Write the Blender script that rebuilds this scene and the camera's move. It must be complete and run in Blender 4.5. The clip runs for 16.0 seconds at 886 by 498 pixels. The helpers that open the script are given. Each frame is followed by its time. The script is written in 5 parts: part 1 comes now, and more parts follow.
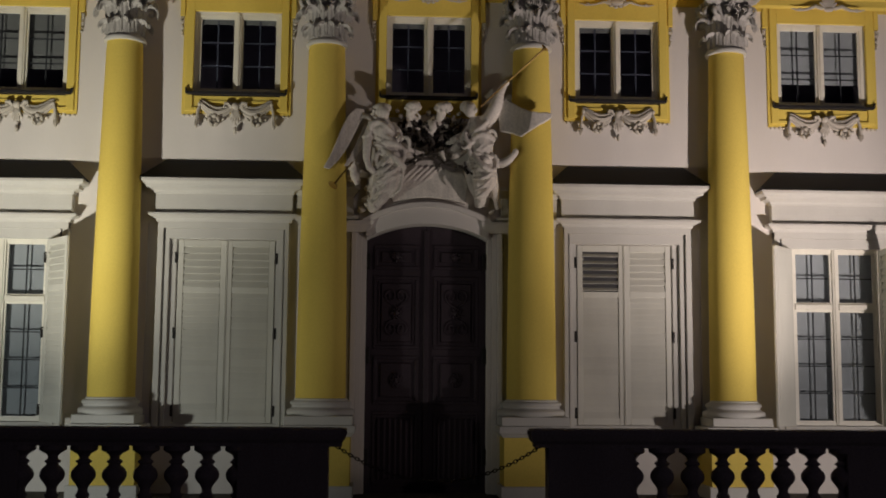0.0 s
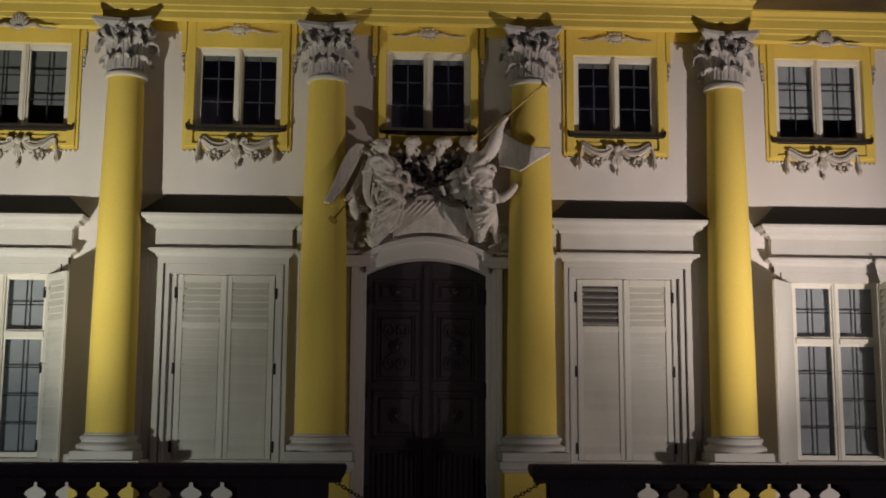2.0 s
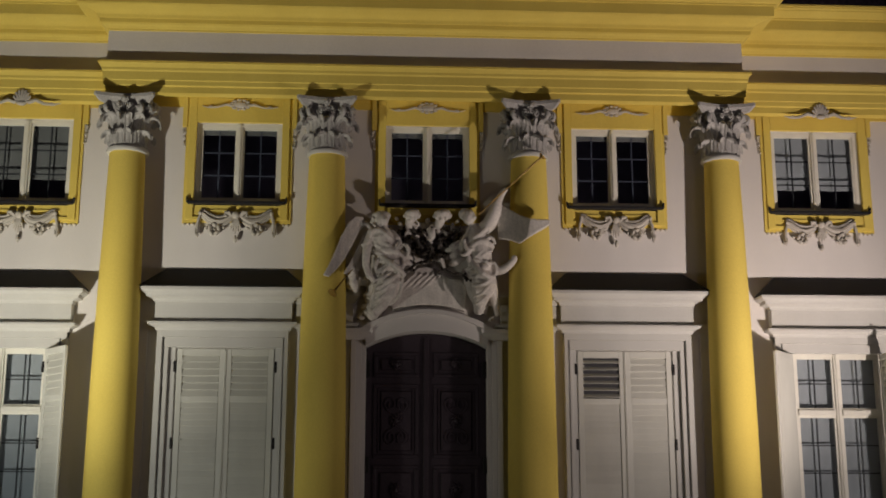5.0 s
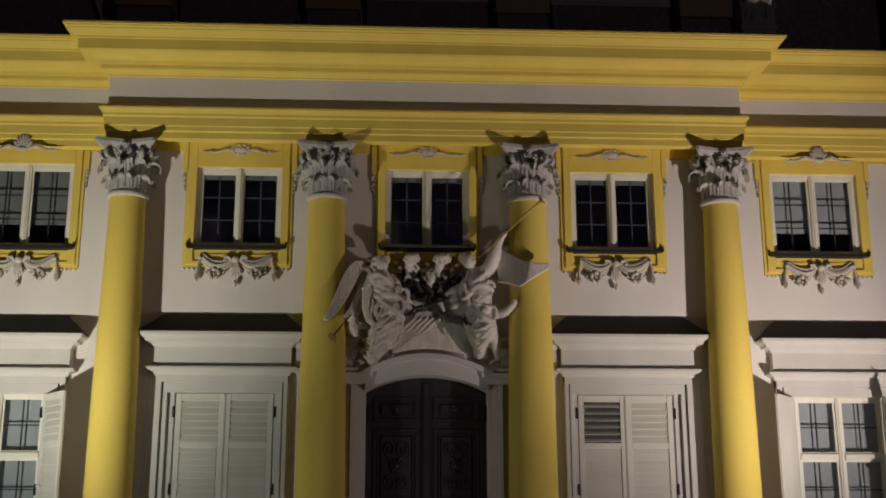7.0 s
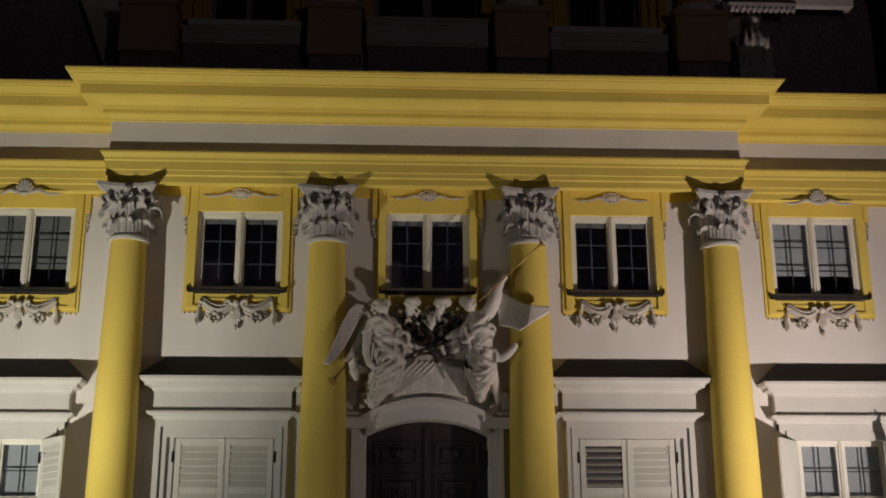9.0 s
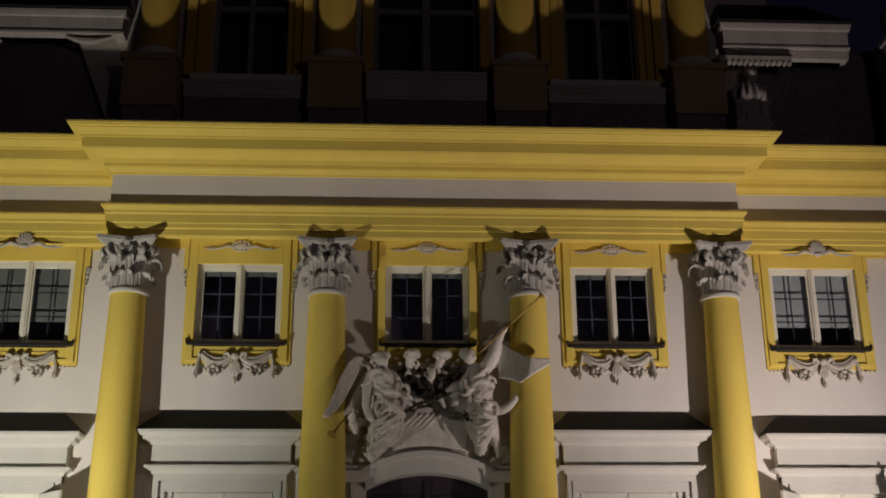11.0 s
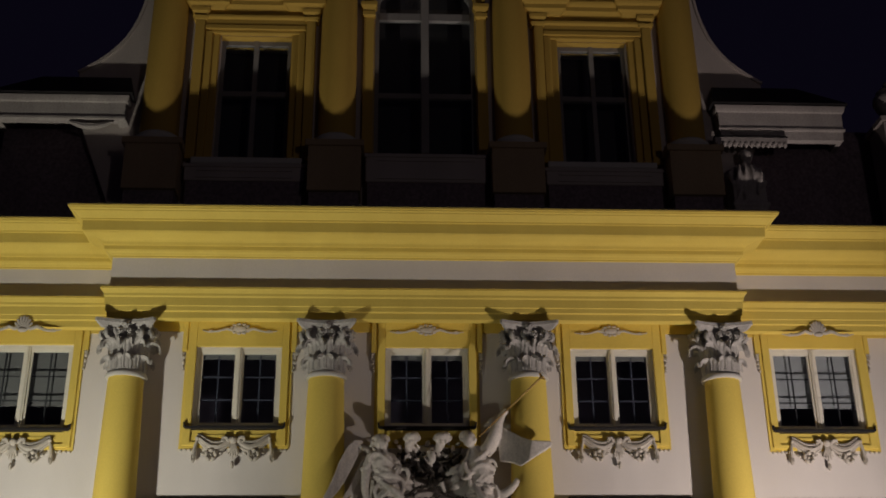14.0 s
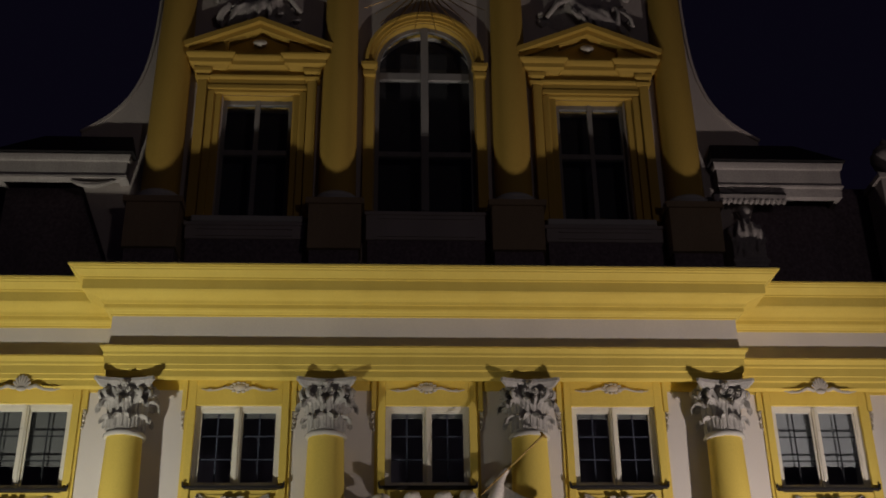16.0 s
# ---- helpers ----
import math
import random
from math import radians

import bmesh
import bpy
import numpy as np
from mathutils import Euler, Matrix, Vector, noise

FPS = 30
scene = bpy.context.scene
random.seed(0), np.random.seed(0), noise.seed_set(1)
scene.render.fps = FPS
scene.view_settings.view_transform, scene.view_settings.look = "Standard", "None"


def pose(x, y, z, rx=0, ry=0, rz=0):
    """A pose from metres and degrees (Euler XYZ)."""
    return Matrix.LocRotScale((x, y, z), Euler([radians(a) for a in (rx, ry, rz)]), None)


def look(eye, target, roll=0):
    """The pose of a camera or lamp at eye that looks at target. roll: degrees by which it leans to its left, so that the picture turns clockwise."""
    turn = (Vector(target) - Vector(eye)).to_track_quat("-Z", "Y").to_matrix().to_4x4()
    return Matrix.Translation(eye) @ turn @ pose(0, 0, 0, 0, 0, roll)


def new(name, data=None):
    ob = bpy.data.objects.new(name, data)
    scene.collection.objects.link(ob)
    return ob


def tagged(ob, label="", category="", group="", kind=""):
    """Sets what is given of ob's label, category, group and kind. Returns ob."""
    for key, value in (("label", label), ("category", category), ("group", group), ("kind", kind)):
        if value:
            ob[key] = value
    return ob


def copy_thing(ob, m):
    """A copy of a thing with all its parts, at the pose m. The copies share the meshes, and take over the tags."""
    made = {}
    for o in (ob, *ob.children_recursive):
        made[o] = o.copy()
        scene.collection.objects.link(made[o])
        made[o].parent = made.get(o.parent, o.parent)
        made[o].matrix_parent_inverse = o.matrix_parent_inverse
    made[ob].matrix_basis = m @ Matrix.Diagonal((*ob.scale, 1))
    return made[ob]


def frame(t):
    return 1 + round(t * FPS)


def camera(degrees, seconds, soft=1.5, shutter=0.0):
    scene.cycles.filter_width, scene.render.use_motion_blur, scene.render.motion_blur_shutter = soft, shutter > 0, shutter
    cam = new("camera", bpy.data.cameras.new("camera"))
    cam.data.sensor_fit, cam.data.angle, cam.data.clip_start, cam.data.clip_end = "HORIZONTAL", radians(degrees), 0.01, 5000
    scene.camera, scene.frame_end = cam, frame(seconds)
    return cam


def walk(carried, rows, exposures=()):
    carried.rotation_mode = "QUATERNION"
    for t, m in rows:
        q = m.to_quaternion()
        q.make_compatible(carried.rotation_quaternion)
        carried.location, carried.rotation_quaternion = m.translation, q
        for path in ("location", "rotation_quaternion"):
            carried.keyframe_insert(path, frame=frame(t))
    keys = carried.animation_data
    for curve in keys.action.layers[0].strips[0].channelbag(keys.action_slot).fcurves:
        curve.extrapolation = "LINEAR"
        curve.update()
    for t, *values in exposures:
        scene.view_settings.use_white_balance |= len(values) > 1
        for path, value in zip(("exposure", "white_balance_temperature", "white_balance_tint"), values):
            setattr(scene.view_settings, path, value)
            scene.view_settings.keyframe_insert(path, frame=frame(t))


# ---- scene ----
# The camera stands on one spot before the palace and tilts slowly upwards.
cam = camera(42.49, 16.0, soft=1.8)
EYE = (-0.750, -21.027, 2.654)
# seconds, pitch, yaw to the right, lean
ROWS = [
    (0.0, 6.57, 2.85, 0.43),
    (0.5, 6.93, 2.84, 0.43),
    (1.0, 7.36, 2.85, 0.39),
    (1.5, 7.79, 2.85, 0.37),
    (2.0, 8.31, 2.85, 0.33),
    (2.5, 8.85, 2.86, 0.28),
    (3.0, 9.45, 2.85, 0.25),
    (3.5, 10.05, 2.85, 0.20),
    (4.0, 10.70, 2.85, 0.16),
    (6.5, 13.63, 2.87, -0.05),
    (7.0, 14.15, 2.87, -0.08),
    (7.5, 14.65, 2.87, -0.12),
    (8.0, 15.22, 2.86, -0.14),
    (8.5, 15.75, 2.86, -0.15),
    (9.0, 16.33, 2.85, -0.20),
    (11.5, 19.62, 2.89, -0.37),
    (12.0, 20.28, 2.90, -0.42),
    (12.5, 20.94, 2.91, -0.48),
    (13.0, 21.68, 2.91, -0.51),
    (13.5, 22.34, 2.93, -0.55),
    (14.0, 23.05, 2.95, -0.61),
    (14.5, 23.77, 2.95, -0.66),
    (15.0, 24.58, 2.96, -0.71),
    (15.5, 25.26, 2.97, -0.73),
    (16.0, 25.94, 2.98, -0.78),
]
walk(cam, [(t, Matrix.Translation(EYE) @ pose(0, 0, 0, 90 + pitch, 0, -yaw) @ pose(0, 0, 0, 0, 0, lean)) for t, pitch, yaw, lean in ROWS])

# ---- light: night sky and the floodlights on the terrace ----
world = bpy.data.worlds.new("night")
scene.world = world
world.use_nodes = True
world.node_tree.nodes["Background"].inputs[0].default_value = (0.15, 0.115, 0.31, 1)
world.node_tree.nodes["Background"].inputs[1].default_value = 0.0145


def flood(x, y, z, aim, watts, colour, size=0.12, cone=120, blend=0.6):
    data = bpy.data.lights.new("floodlight", "SPOT")
    data.energy, data.color, data.shadow_soft_size = watts, colour, size
    data.spot_size, data.spot_blend = radians(cone), blend
    ob = new("floodlight", data)
    ob.matrix_world = look((x, y, z), aim)
    return ob


# each floodlight: its beam, the spill that rakes across the upper front, and the one turned to the foot of the wall
flood(-9.0, -6.3, 0.95, (-6.6, 0, 9.2), 2420, (0.975, 0.905, 0.77), cone=76, blend=1.0)
flood(-9.0, -6.3, 0.95, (0.0, 0, 10.5), 430, (0.95, 0.91, 0.77), cone=92, blend=0.8)
flood(-9.0, -6.3, 0.95, (-7.2, 0, 1.7), 490, (0.88, 0.92, 0.87), cone=104, blend=1.0)
flood(9.0, -6.3, 0.95, (5.6, 0, 9.0), 2480, (1.0, 0.84, 0.77), cone=76, blend=1.0)
flood(9.0, -6.3, 0.95, (0.0, 0, 10.5), 520, (1.0, 0.85, 0.79), cone=92, blend=0.8)
flood(9.0, -6.3, 0.95, (7.2, 0, 1.7), 600, (1.0, 0.87, 0.82), cone=104, blend=1.0)
# fill lamp added far behind the viewer to lift the unlit parts
fill_lamp = bpy.data.lights.new("forecourt_lantern", "POINT")
fill_lamp.energy, fill_lamp.color, fill_lamp.shadow_soft_size = 1000, (1.0, 0.82, 0.84), 0.8
new("forecourt_lantern", fill_lamp).location = (15, -38, 7.5)


# ---- materials ----
def material(name, colour, rough=0.8, metal=0.0, fine=60.0, broad=2.5, vary=0.12, stain=0.15, bump=0.15, tint=None, per_piece=0.0, runs=0.35):
    """A worn painted, plastered or cast surface: fine grain and broad stains that run down it."""
    m = bpy.data.materials.new(name)
    m.use_nodes = True
    n, l = m.node_tree.nodes, m.node_tree.links
    b = n["Principled BSDF"]
    b.inputs["Roughness"].default_value, b.inputs["Metallic"].default_value = rough, metal

    def noisy(scale, detail, squeeze=1.0):
        t = n.new("ShaderNodeTexNoise")
        t.inputs["Scale"].default_value, t.inputs["Detail"].default_value = scale, detail
        k = n.new("ShaderNodeVectorMath")
        k.operation = "MULTIPLY"
        k.inputs[1].default_value = (1.0, 1.0, squeeze)
        l.new(geo.outputs["Position"], k.inputs[0]), l.new(k.outputs["Vector"], t.inputs["Vector"])
        return t.outputs["Fac"]

    geo = n.new("ShaderNodeNewGeometry")
    f, g = noisy(fine, 4), noisy(broad, 6, runs)

    def span(source, lo, hi):
        r = n.new("ShaderNodeMapRange")
        r.inputs["From Min"].default_value, r.inputs["From Max"].default_value = 0.3, 0.7
        r.inputs["To Min"].default_value, r.inputs["To Max"].default_value = lo, hi
        l.new(source, r.inputs["Value"])
        return r.outputs["Result"]

    mix = n.new("ShaderNodeMix")
    mix.data_type = "RGBA"
    dark = tint or tuple(c * (1 - stain * 2) for c in colour)
    mix.inputs["A"].default_value, mix.inputs["B"].default_value = (*colour, 1), (*dark, 1)
    l.new(span(g, 0.0, 0.55), mix.inputs["Factor"])
    hsv = n.new("ShaderNodeHueSaturation")
    l.new(mix.outputs["Result"], hsv.inputs["Color"])
    value = span(f, 1 - vary, 1 + vary)
    if per_piece:
        info = n.new("ShaderNodeObjectInfo")
        r = n.new("ShaderNodeMapRange")
        r.inputs["To Min"].default_value, r.inputs["To Max"].default_value = 1 - per_piece, 1 + per_piece
        l.new(info.outputs["Random"], r.inputs["Value"])
        k = n.new("ShaderNodeMath")
        k.operation = "MULTIPLY"
        l.new(value, k.inputs[0]), l.new(r.outputs["Result"], k.inputs[1])
        value = k.outputs["Value"]
    l.new(value, hsv.inputs["Value"])
    l.new(hsv.outputs["Color"], b.inputs["Base Color"])
    if bump:
        bp = n.new("ShaderNodeBump")
        bp.inputs["Strength"].default_value, bp.inputs["Distance"].default_value = bump, 0.01
        l.new(f, bp.inputs["Height"]), l.new(bp.outputs["Normal"], b.inputs["Normal"])
    return m


def glass_material():
    m = bpy.data.materials.new("window_glass")
    m.use_nodes = True
    n, l = m.node_tree.nodes, m.node_tree.links
    n.remove(n["Principled BSDF"])
    clear, gloss, mix, fr = (n.new("ShaderNode" + k) for k in ("BsdfTransparent", "BsdfGlossy", "MixShader", "Fresnel"))
    clear.inputs["Color"].default_value = (0.86, 0.9, 0.92, 1)
    gloss.inputs["Roughness"].default_value = 0.03
    fr.inputs["IOR"].default_value = 1.5
    l.new(fr.outputs[0], mix.inputs[0]), l.new(clear.outputs[0], mix.inputs[1]), l.new(gloss.outputs[0], mix.inputs[2])
    l.new(mix.outputs[0], n["Material Output"].inputs["Surface"])
    return m


YELLOW = material("yellow_plaster", (0.765, 0.60, 0.125), 0.85, fine=45, broad=1.5, vary=0.05, bump=0.1, tint=(0.64, 0.475, 0.085))
# attic yellow: darker and redder than YELLOW
ATTICYELLOW = material("attic_deep_yellow_plaster", (0.50, 0.325, 0.058), 0.85, fine=45, broad=0.9, vary=0.06, stain=0.12, bump=0.12)
WHITE = material("white_plaster", (0.72, 0.685, 0.645), 0.88, fine=50, broad=1.1, vary=0.04, stain=0.09, bump=0.1)
STONE = material("carved_stucco", (0.56, 0.52, 0.455), 0.8, fine=35, broad=3.5, vary=0.10, stain=0.2, bump=0.3)
CAPITAL = material("weathered_grey_stucco", (0.46, 0.445, 0.42), 0.85, fine=30, broad=5, vary=0.14, stain=0.16, bump=0.4)
STATUE = material("grey_sculpture_stucco", (0.82, 0.77, 0.70), 0.8, fine=25, broad=7, vary=0.12, stain=0.24, bump=0.35)
TRIM = material("pale_moulding", (0.58, 0.57, 0.53), 0.75, fine=60, broad=1.4, vary=0.05, stain=0.1, bump=0.1)
SHUTTER = material("shutter_paint", (0.62, 0.615, 0.55), 0.5, fine=80, broad=2.2, vary=0.04, stain=0.10, bump=0.08, per_piece=0.04)
FRAME = material("window_paint", (0.74, 0.72, 0.63), 0.5, fine=70, broad=3, vary=0.04, stain=0.08, bump=0.06)
SHEET = material("dark_roof_sheet", (0.012, 0.0105, 0.012), 0.7, 0.0, fine=30, broad=2, vary=0.2, stain=0.2, bump=0.1)
IRON = material("black_iron", (0.022, 0.020, 0.019), 0.55, 0.5, fine=90, vary=0.2, bump=0.2)
LEAD = material("dark_bar_and_slat_gap", (0.035, 0.035, 0.038), 0.6, 0.0, fine=90, vary=0.2, bump=0.05)
PALEBAR = material("grey_blue_glazing_bar", (0.075, 0.08, 0.11), 0.6, fine=90, vary=0.1, bump=0.05)
WOOD = material("dark_carved_oak", (0.036, 0.023, 0.032), 0.55, fine=40, broad=4, vary=0.3, stain=0.25, bump=0.35)
# sandstone coloured darker than it is, so the balustrade's unlit face stays a silhouette
DIMSTONE = material("silhouette_sandstone", (0.15, 0.135, 0.16), 0.9, fine=40, broad=2, vary=0.15, stain=0.2, bump=0.3)
GOLD = material("gilding", (0.48, 0.33, 0.12), 0.42, 1.0, fine=50, vary=0.1, bump=0.1)
BLIND = material("grey_window_blind", (0.42, 0.425, 0.43), 0.95, fine=120, broad=2, vary=0.05, stain=0.08, bump=0.1)
# darker grey than BLIND, for the left upper blind and the head boards
DARKBLIND = material("darker_grey_blind", (0.20, 0.195, 0.185), 0.95, fine=120, broad=2, vary=0.05, stain=0.12, bump=0.1)
INNER = material("pale_room_plaster", (0.58, 0.53, 0.64), 0.9, fine=20, vary=0.1)
# roof brown; also paints the cornice's shadow on the attic footings and flank slopes
TILE_SHADE = material("dark_brown_tile_and_shadow", (0.20, 0.155, 0.175), 0.8, fine=14, broad=2, vary=0.3, stain=0.2, bump=0.4)
# attic window frames: an even grey, darker than FRAME
GREYPAINT = material("attic_frame_grey", (0.22, 0.21, 0.205), 0.6, fine=60, broad=3, vary=0.1, stain=0.15, bump=0.1)
# near-black lining: the darkness of unlit rooms is in its colour
ROOM = material("dark_room_lining", (0.05, 0.045, 0.045), 0.9, fine=20, vary=0.1)
GRAVEL = material("dark_gravel", (0.07, 0.064, 0.055), 0.95, fine=25, broad=0.5, vary=0.3, stain=0.2, bump=0.5)
# attic surfaces: the weaker light and shade up there are put into darker colours
DULL = material("dim_toned_attic_plaster", (0.48, 0.43, 0.40), 0.9, fine=40, broad=0.9, vary=0.08, stain=0.18, bump=0.15)
DIMSTUCCO = material("dim_toned_attic_stucco", (0.42, 0.385, 0.365), 0.9, fine=28, broad=2.5, vary=0.15, stain=0.22, bump=0.35)
UMBER = material("shade_toned_umber_plaster", (0.44, 0.33, 0.20), 0.9, fine=40, broad=1.2, vary=0.1, stain=0.2, bump=0.2)
DARKBROWN = material("dark_brown_carving", (0.055, 0.045, 0.035), 0.6, fine=50, vary=0.3, bump=0.3)
GLASS = glass_material()


# ---- building helpers ----
def thing(name, label="", category="", group="", kind="", at=(0, 0, 0)):
    ob = new(name)
    ob.location = at
    ob.empty_display_size = 0.1
    return tagged(ob, label, category, group, kind)


def part(name, bm, mat, parent=None, label="", smooth=False, at=None):
    """Links a bmesh as one mesh object under a thing or a part."""
    me = bpy.data.meshes.new(name)
    bmesh.ops.recalc_face_normals(bm, faces=bm.faces)
    bm.to_mesh(me)
    bm.free()
    me.materials.append(mat)
    if smooth:
        me.shade_smooth()
        me.set_sharp_from_angle(angle=radians(50))
    ob = new(name, me)
    ob.parent = parent
    if at:
        ob.location = at
    return tagged(ob, label)


def again(name, ob, parent, m):
    """One more piece on the mesh of ob, at the pose m."""
    o = new(name, ob.data)
    o.parent = parent
    o.matrix_basis = m
    return o


def bm_new():
    return bmesh.new()


def box(bm, x0, x1, y0, y1, z0, z1, bevel=0.0):
    v = [bm.verts.new(p) for p in ((x0, y0, z0), (x1, y0, z0), (x1, y1, z0), (x0, y1, z0), (x0, y0, z1), (x1, y0, z1), (x1, y1, z1), (x0, y1, z1))]
    fs = [bm.faces.new([v[i] for i in q]) for q in ((0, 3, 2, 1), (4, 5, 6, 7), (0, 1, 5, 4), (1, 2, 6, 5), (2, 3, 7, 6), (3, 0, 4, 7))]
    if bevel:
        es = {e for f in fs for e in f.edges}
        bmesh.ops.bevel(bm, geom=list(es), offset=bevel, segments=1, affect="EDGES")
    return bm


def boxes(*rows, bevel=0.0):
    bm = bm_new()
    for r in rows:
        box(bm, *r, bevel=bevel)
    return bm


def lathe(bm, profile, seg=32, cx=0.0, cy=0.0, arc=360.0, start=0.0):
    """Turns (radius, z) points round an upright axis."""
    full = arc >= 360
    n = seg if full else seg + 1
    rings = []
    for r, z in profile:
        rings.append([bm.verts.new((cx + r * math.cos(radians(start + arc * i / seg)), cy + r * math.sin(radians(start + arc * i / seg)), z)) for i in range(n)])
    for a, b in zip(rings, rings[1:]):
        for i in range(seg):
            j = (i + 1) % n
            bm.faces.new((a[i], a[j], b[j], b[i]))
    for ring in (rings[0], rings[-1]):
        bm.faces.new(ring)
    return bm


def sweep(bm, path, profile):
    """A moulding: a closed profile of (out, z) carried along a plan line, mitred. Out is to the right of the way."""
    pts = [Vector((p[0], p[1])) for p in path]
    rows = []
    for i, p in enumerate(pts):
        ds = []
        if i:
            ds.append((p - pts[i - 1]).normalized())
        if i < len(pts) - 1:
            ds.append((pts[i + 1] - p).normalized())
        ns = [Vector((d.y, -d.x)) for d in ds]
        m = sum(ns, Vector((0, 0)))
        m = m / m.length_squared * len(ns) if len(ns) == 1 else m * (2 / m.length_squared)
        rows.append([bm.verts.new((p.x + m.x * o, p.y + m.y * o, z)) for o, z in profile])
    k = len(profile)
    for a, b in zip(rows, rows[1:]):
        for i in range(k):
            j = (i + 1) % k
            bm.faces.new((a[i], b[i], b[j], a[j]))
    bm.faces.new(rows[0]), bm.faces.new(rows[-1][::-1])
    return bm


def plate(bm, outline, y0, y1):
    """A flat board of any outline in x and z, between two depths."""
    a = [bm.verts.new((x, y0, z)) for x, z in outline]
    b = [bm.verts.new((x, y1, z)) for x, z in outline]
    k = len(outline)
    bm.faces.new(a), bm.faces.new(b[::-1])
    for i in range(k):
        bm.faces.new((a[i], a[(i + 1) % k], b[(i + 1) % k], b[i]))
    return bm


def band(bm, inner, outer, y0, y1):
    """A strip between two lines of equal length in x and z, with thickness."""
    rows = [[bm.verts.new((x, y, z)) for x, z in line] for line in (inner, outer) for y in (y0, y1)]
    a0, a1, b0, b1 = rows
    for i in range(len(inner) - 1):
        bm.faces.new((a0[i], a0[i + 1], b0[i + 1], b0[i]))
        bm.faces.new((a1[i], b1[i], b1[i + 1], a1[i + 1]))
        bm.faces.new((a0[i], a1[i], a1[i + 1], a0[i + 1]))
        bm.faces.new((b0[i], b0[i + 1], b1[i + 1], b1[i]))
    for i in (0, -1):
        bm.faces.new((a0[i], b0[i], b1[i], a1[i]))
    return bm


def tube(bm, pts, radii, seg=8, flat=1.0):
    """A tapered rod along points; flat squeezes it towards the wall."""
    pts = [Vector(p) for p in pts]
    rings = []
    for i, p in enumerate(pts):
        d = (pts[min(i + 1, len(pts) - 1)] - pts[max(i - 1, 0)]).normalized()
        u = d.cross(Vector((0, 1, 0)))
        u = u.normalized() if u.length > 1e-3 else Vector((1, 0, 0))
        w = u.cross(d)
        r = radii[i] if isinstance(radii, (list, tuple)) else radii
        rings.append([bm.verts.new(p + u * (r * math.cos(2 * math.pi * k / seg)) + w * (r * flat * math.sin(2 * math.pi * k / seg))) for k in range(seg)])
    for a, b in zip(rings, rings[1:]):
        for k in range(seg):
            bm.faces.new((a[k], a[(k + 1) % seg], b[(k + 1) % seg], b[k]))
    bm.faces.new(rings[0]), bm.faces.new(rings[-1])
    return bm


def blob(bm, at, size, turn=0.0, sub=2):
    m = Matrix.LocRotScale(at, Euler((0, radians(turn), 0)), size if isinstance(size, (tuple, list)) else (size,) * 3)
    bmesh.ops.create_icosphere(bm, subdivisions=sub, radius=1.0, matrix=m)
    return bm


def wall(name, x0, x1, y0, y1, z0, z1, holes, mat, label):
    """A wall with thickness and openings (x0, x1, z0, z1) right through it."""
    xs = sorted({x0, x1, *[v for h in holes for v in h[:2]]})
    zs = sorted({z0, z1, *[v for h in holes for v in h[2:]]})
    solid = {}
    for i in range(len(xs) - 1):
        for k in range(len(zs) - 1):
            cx, cz = (xs[i] + xs[i + 1]) / 2, (zs[k] + zs[k + 1]) / 2
            solid[i, k] = not any(h[0] < cx < h[1] and h[2] < cz < h[3] for h in holes)
    bm = bm_new()
    made = {}

    def v(i, y, k):
        if (i, y, k) not in made:
            made[i, y, k] = bm.verts.new((xs[i], y, zs[k]))
        return made[i, y, k]

    for (i, k), s in solid.items():
        if not s:
            continue
        for y in (y0, y1):
            bm.faces.new((v(i, y, k), v(i + 1, y, k), v(i + 1, y, k + 1), v(i, y, k + 1)))
        for di, dk, a, b in ((-1, 0, (i, k), (i, k + 1)), (1, 0, (i + 1, k), (i + 1, k + 1)), (0, -1, (i, k), (i + 1, k)), (0, 1, (i, k + 1), (i + 1, k + 1))):
            if not solid.get((i + di, k + dk), False):
                bm.faces.new((v(a[0], y0, a[1]), v(b[0], y0, b[1]), v(b[0], y1, b[1]), v(a[0], y1, a[1])))
    return tagged(part(name, bm, mat), label, "wall", kind="structure")


def arc_line(cx, cz, r, a0, a1, n):
    return [(cx + r * math.cos(radians(a0 + (a1 - a0) * i / n)), cz + r * math.sin(radians(a0 + (a1 - a0) * i / n))) for i in range(n + 1)]


def segment(half, spring, crown, n=24):
    """The points of a flat arch from left to right."""
    rise = crown - spring
    r = (half * half + rise * rise) / (2 * rise)
    a = math.degrees(math.asin(half / r))
    return arc_line(0, crown - r, r, 90 + a, 90 - a, n)


# ---- ground and walls ----
GROUND = 0.6
SIDE = 0.3          # the side bays stand back by this much
bm = bm_new()
for a in ((-1500, -1500), (1500, -1500), (1500, 1500), (-1500, 1500)):
    bm.verts.new((a[0], a[1], GROUND))
bm.faces.new(bm.verts)
tagged(part("ground", bm, GRAVEL), "dark gravel forecourt before the palace at night", "ground", kind="structure")

LOW = [(-4.58, -2.79, 1.85, 5.19), (2.79, 4.58, 1.85, 5.19)]
UP = [(-4.40, -2.78, 7.95, 9.52), (-0.80, 0.80, 7.95, 9.52), (2.78, 4.40, 7.95, 9.52)]
wall("wall_centre", -6.0, 6.0, 0, 0.6, GROUND, 12.0, [(-1.12, 1.12, GROUND, 5.53)] + LOW + UP, WHITE, "white plastered palace wall of the central bays, floodlit")
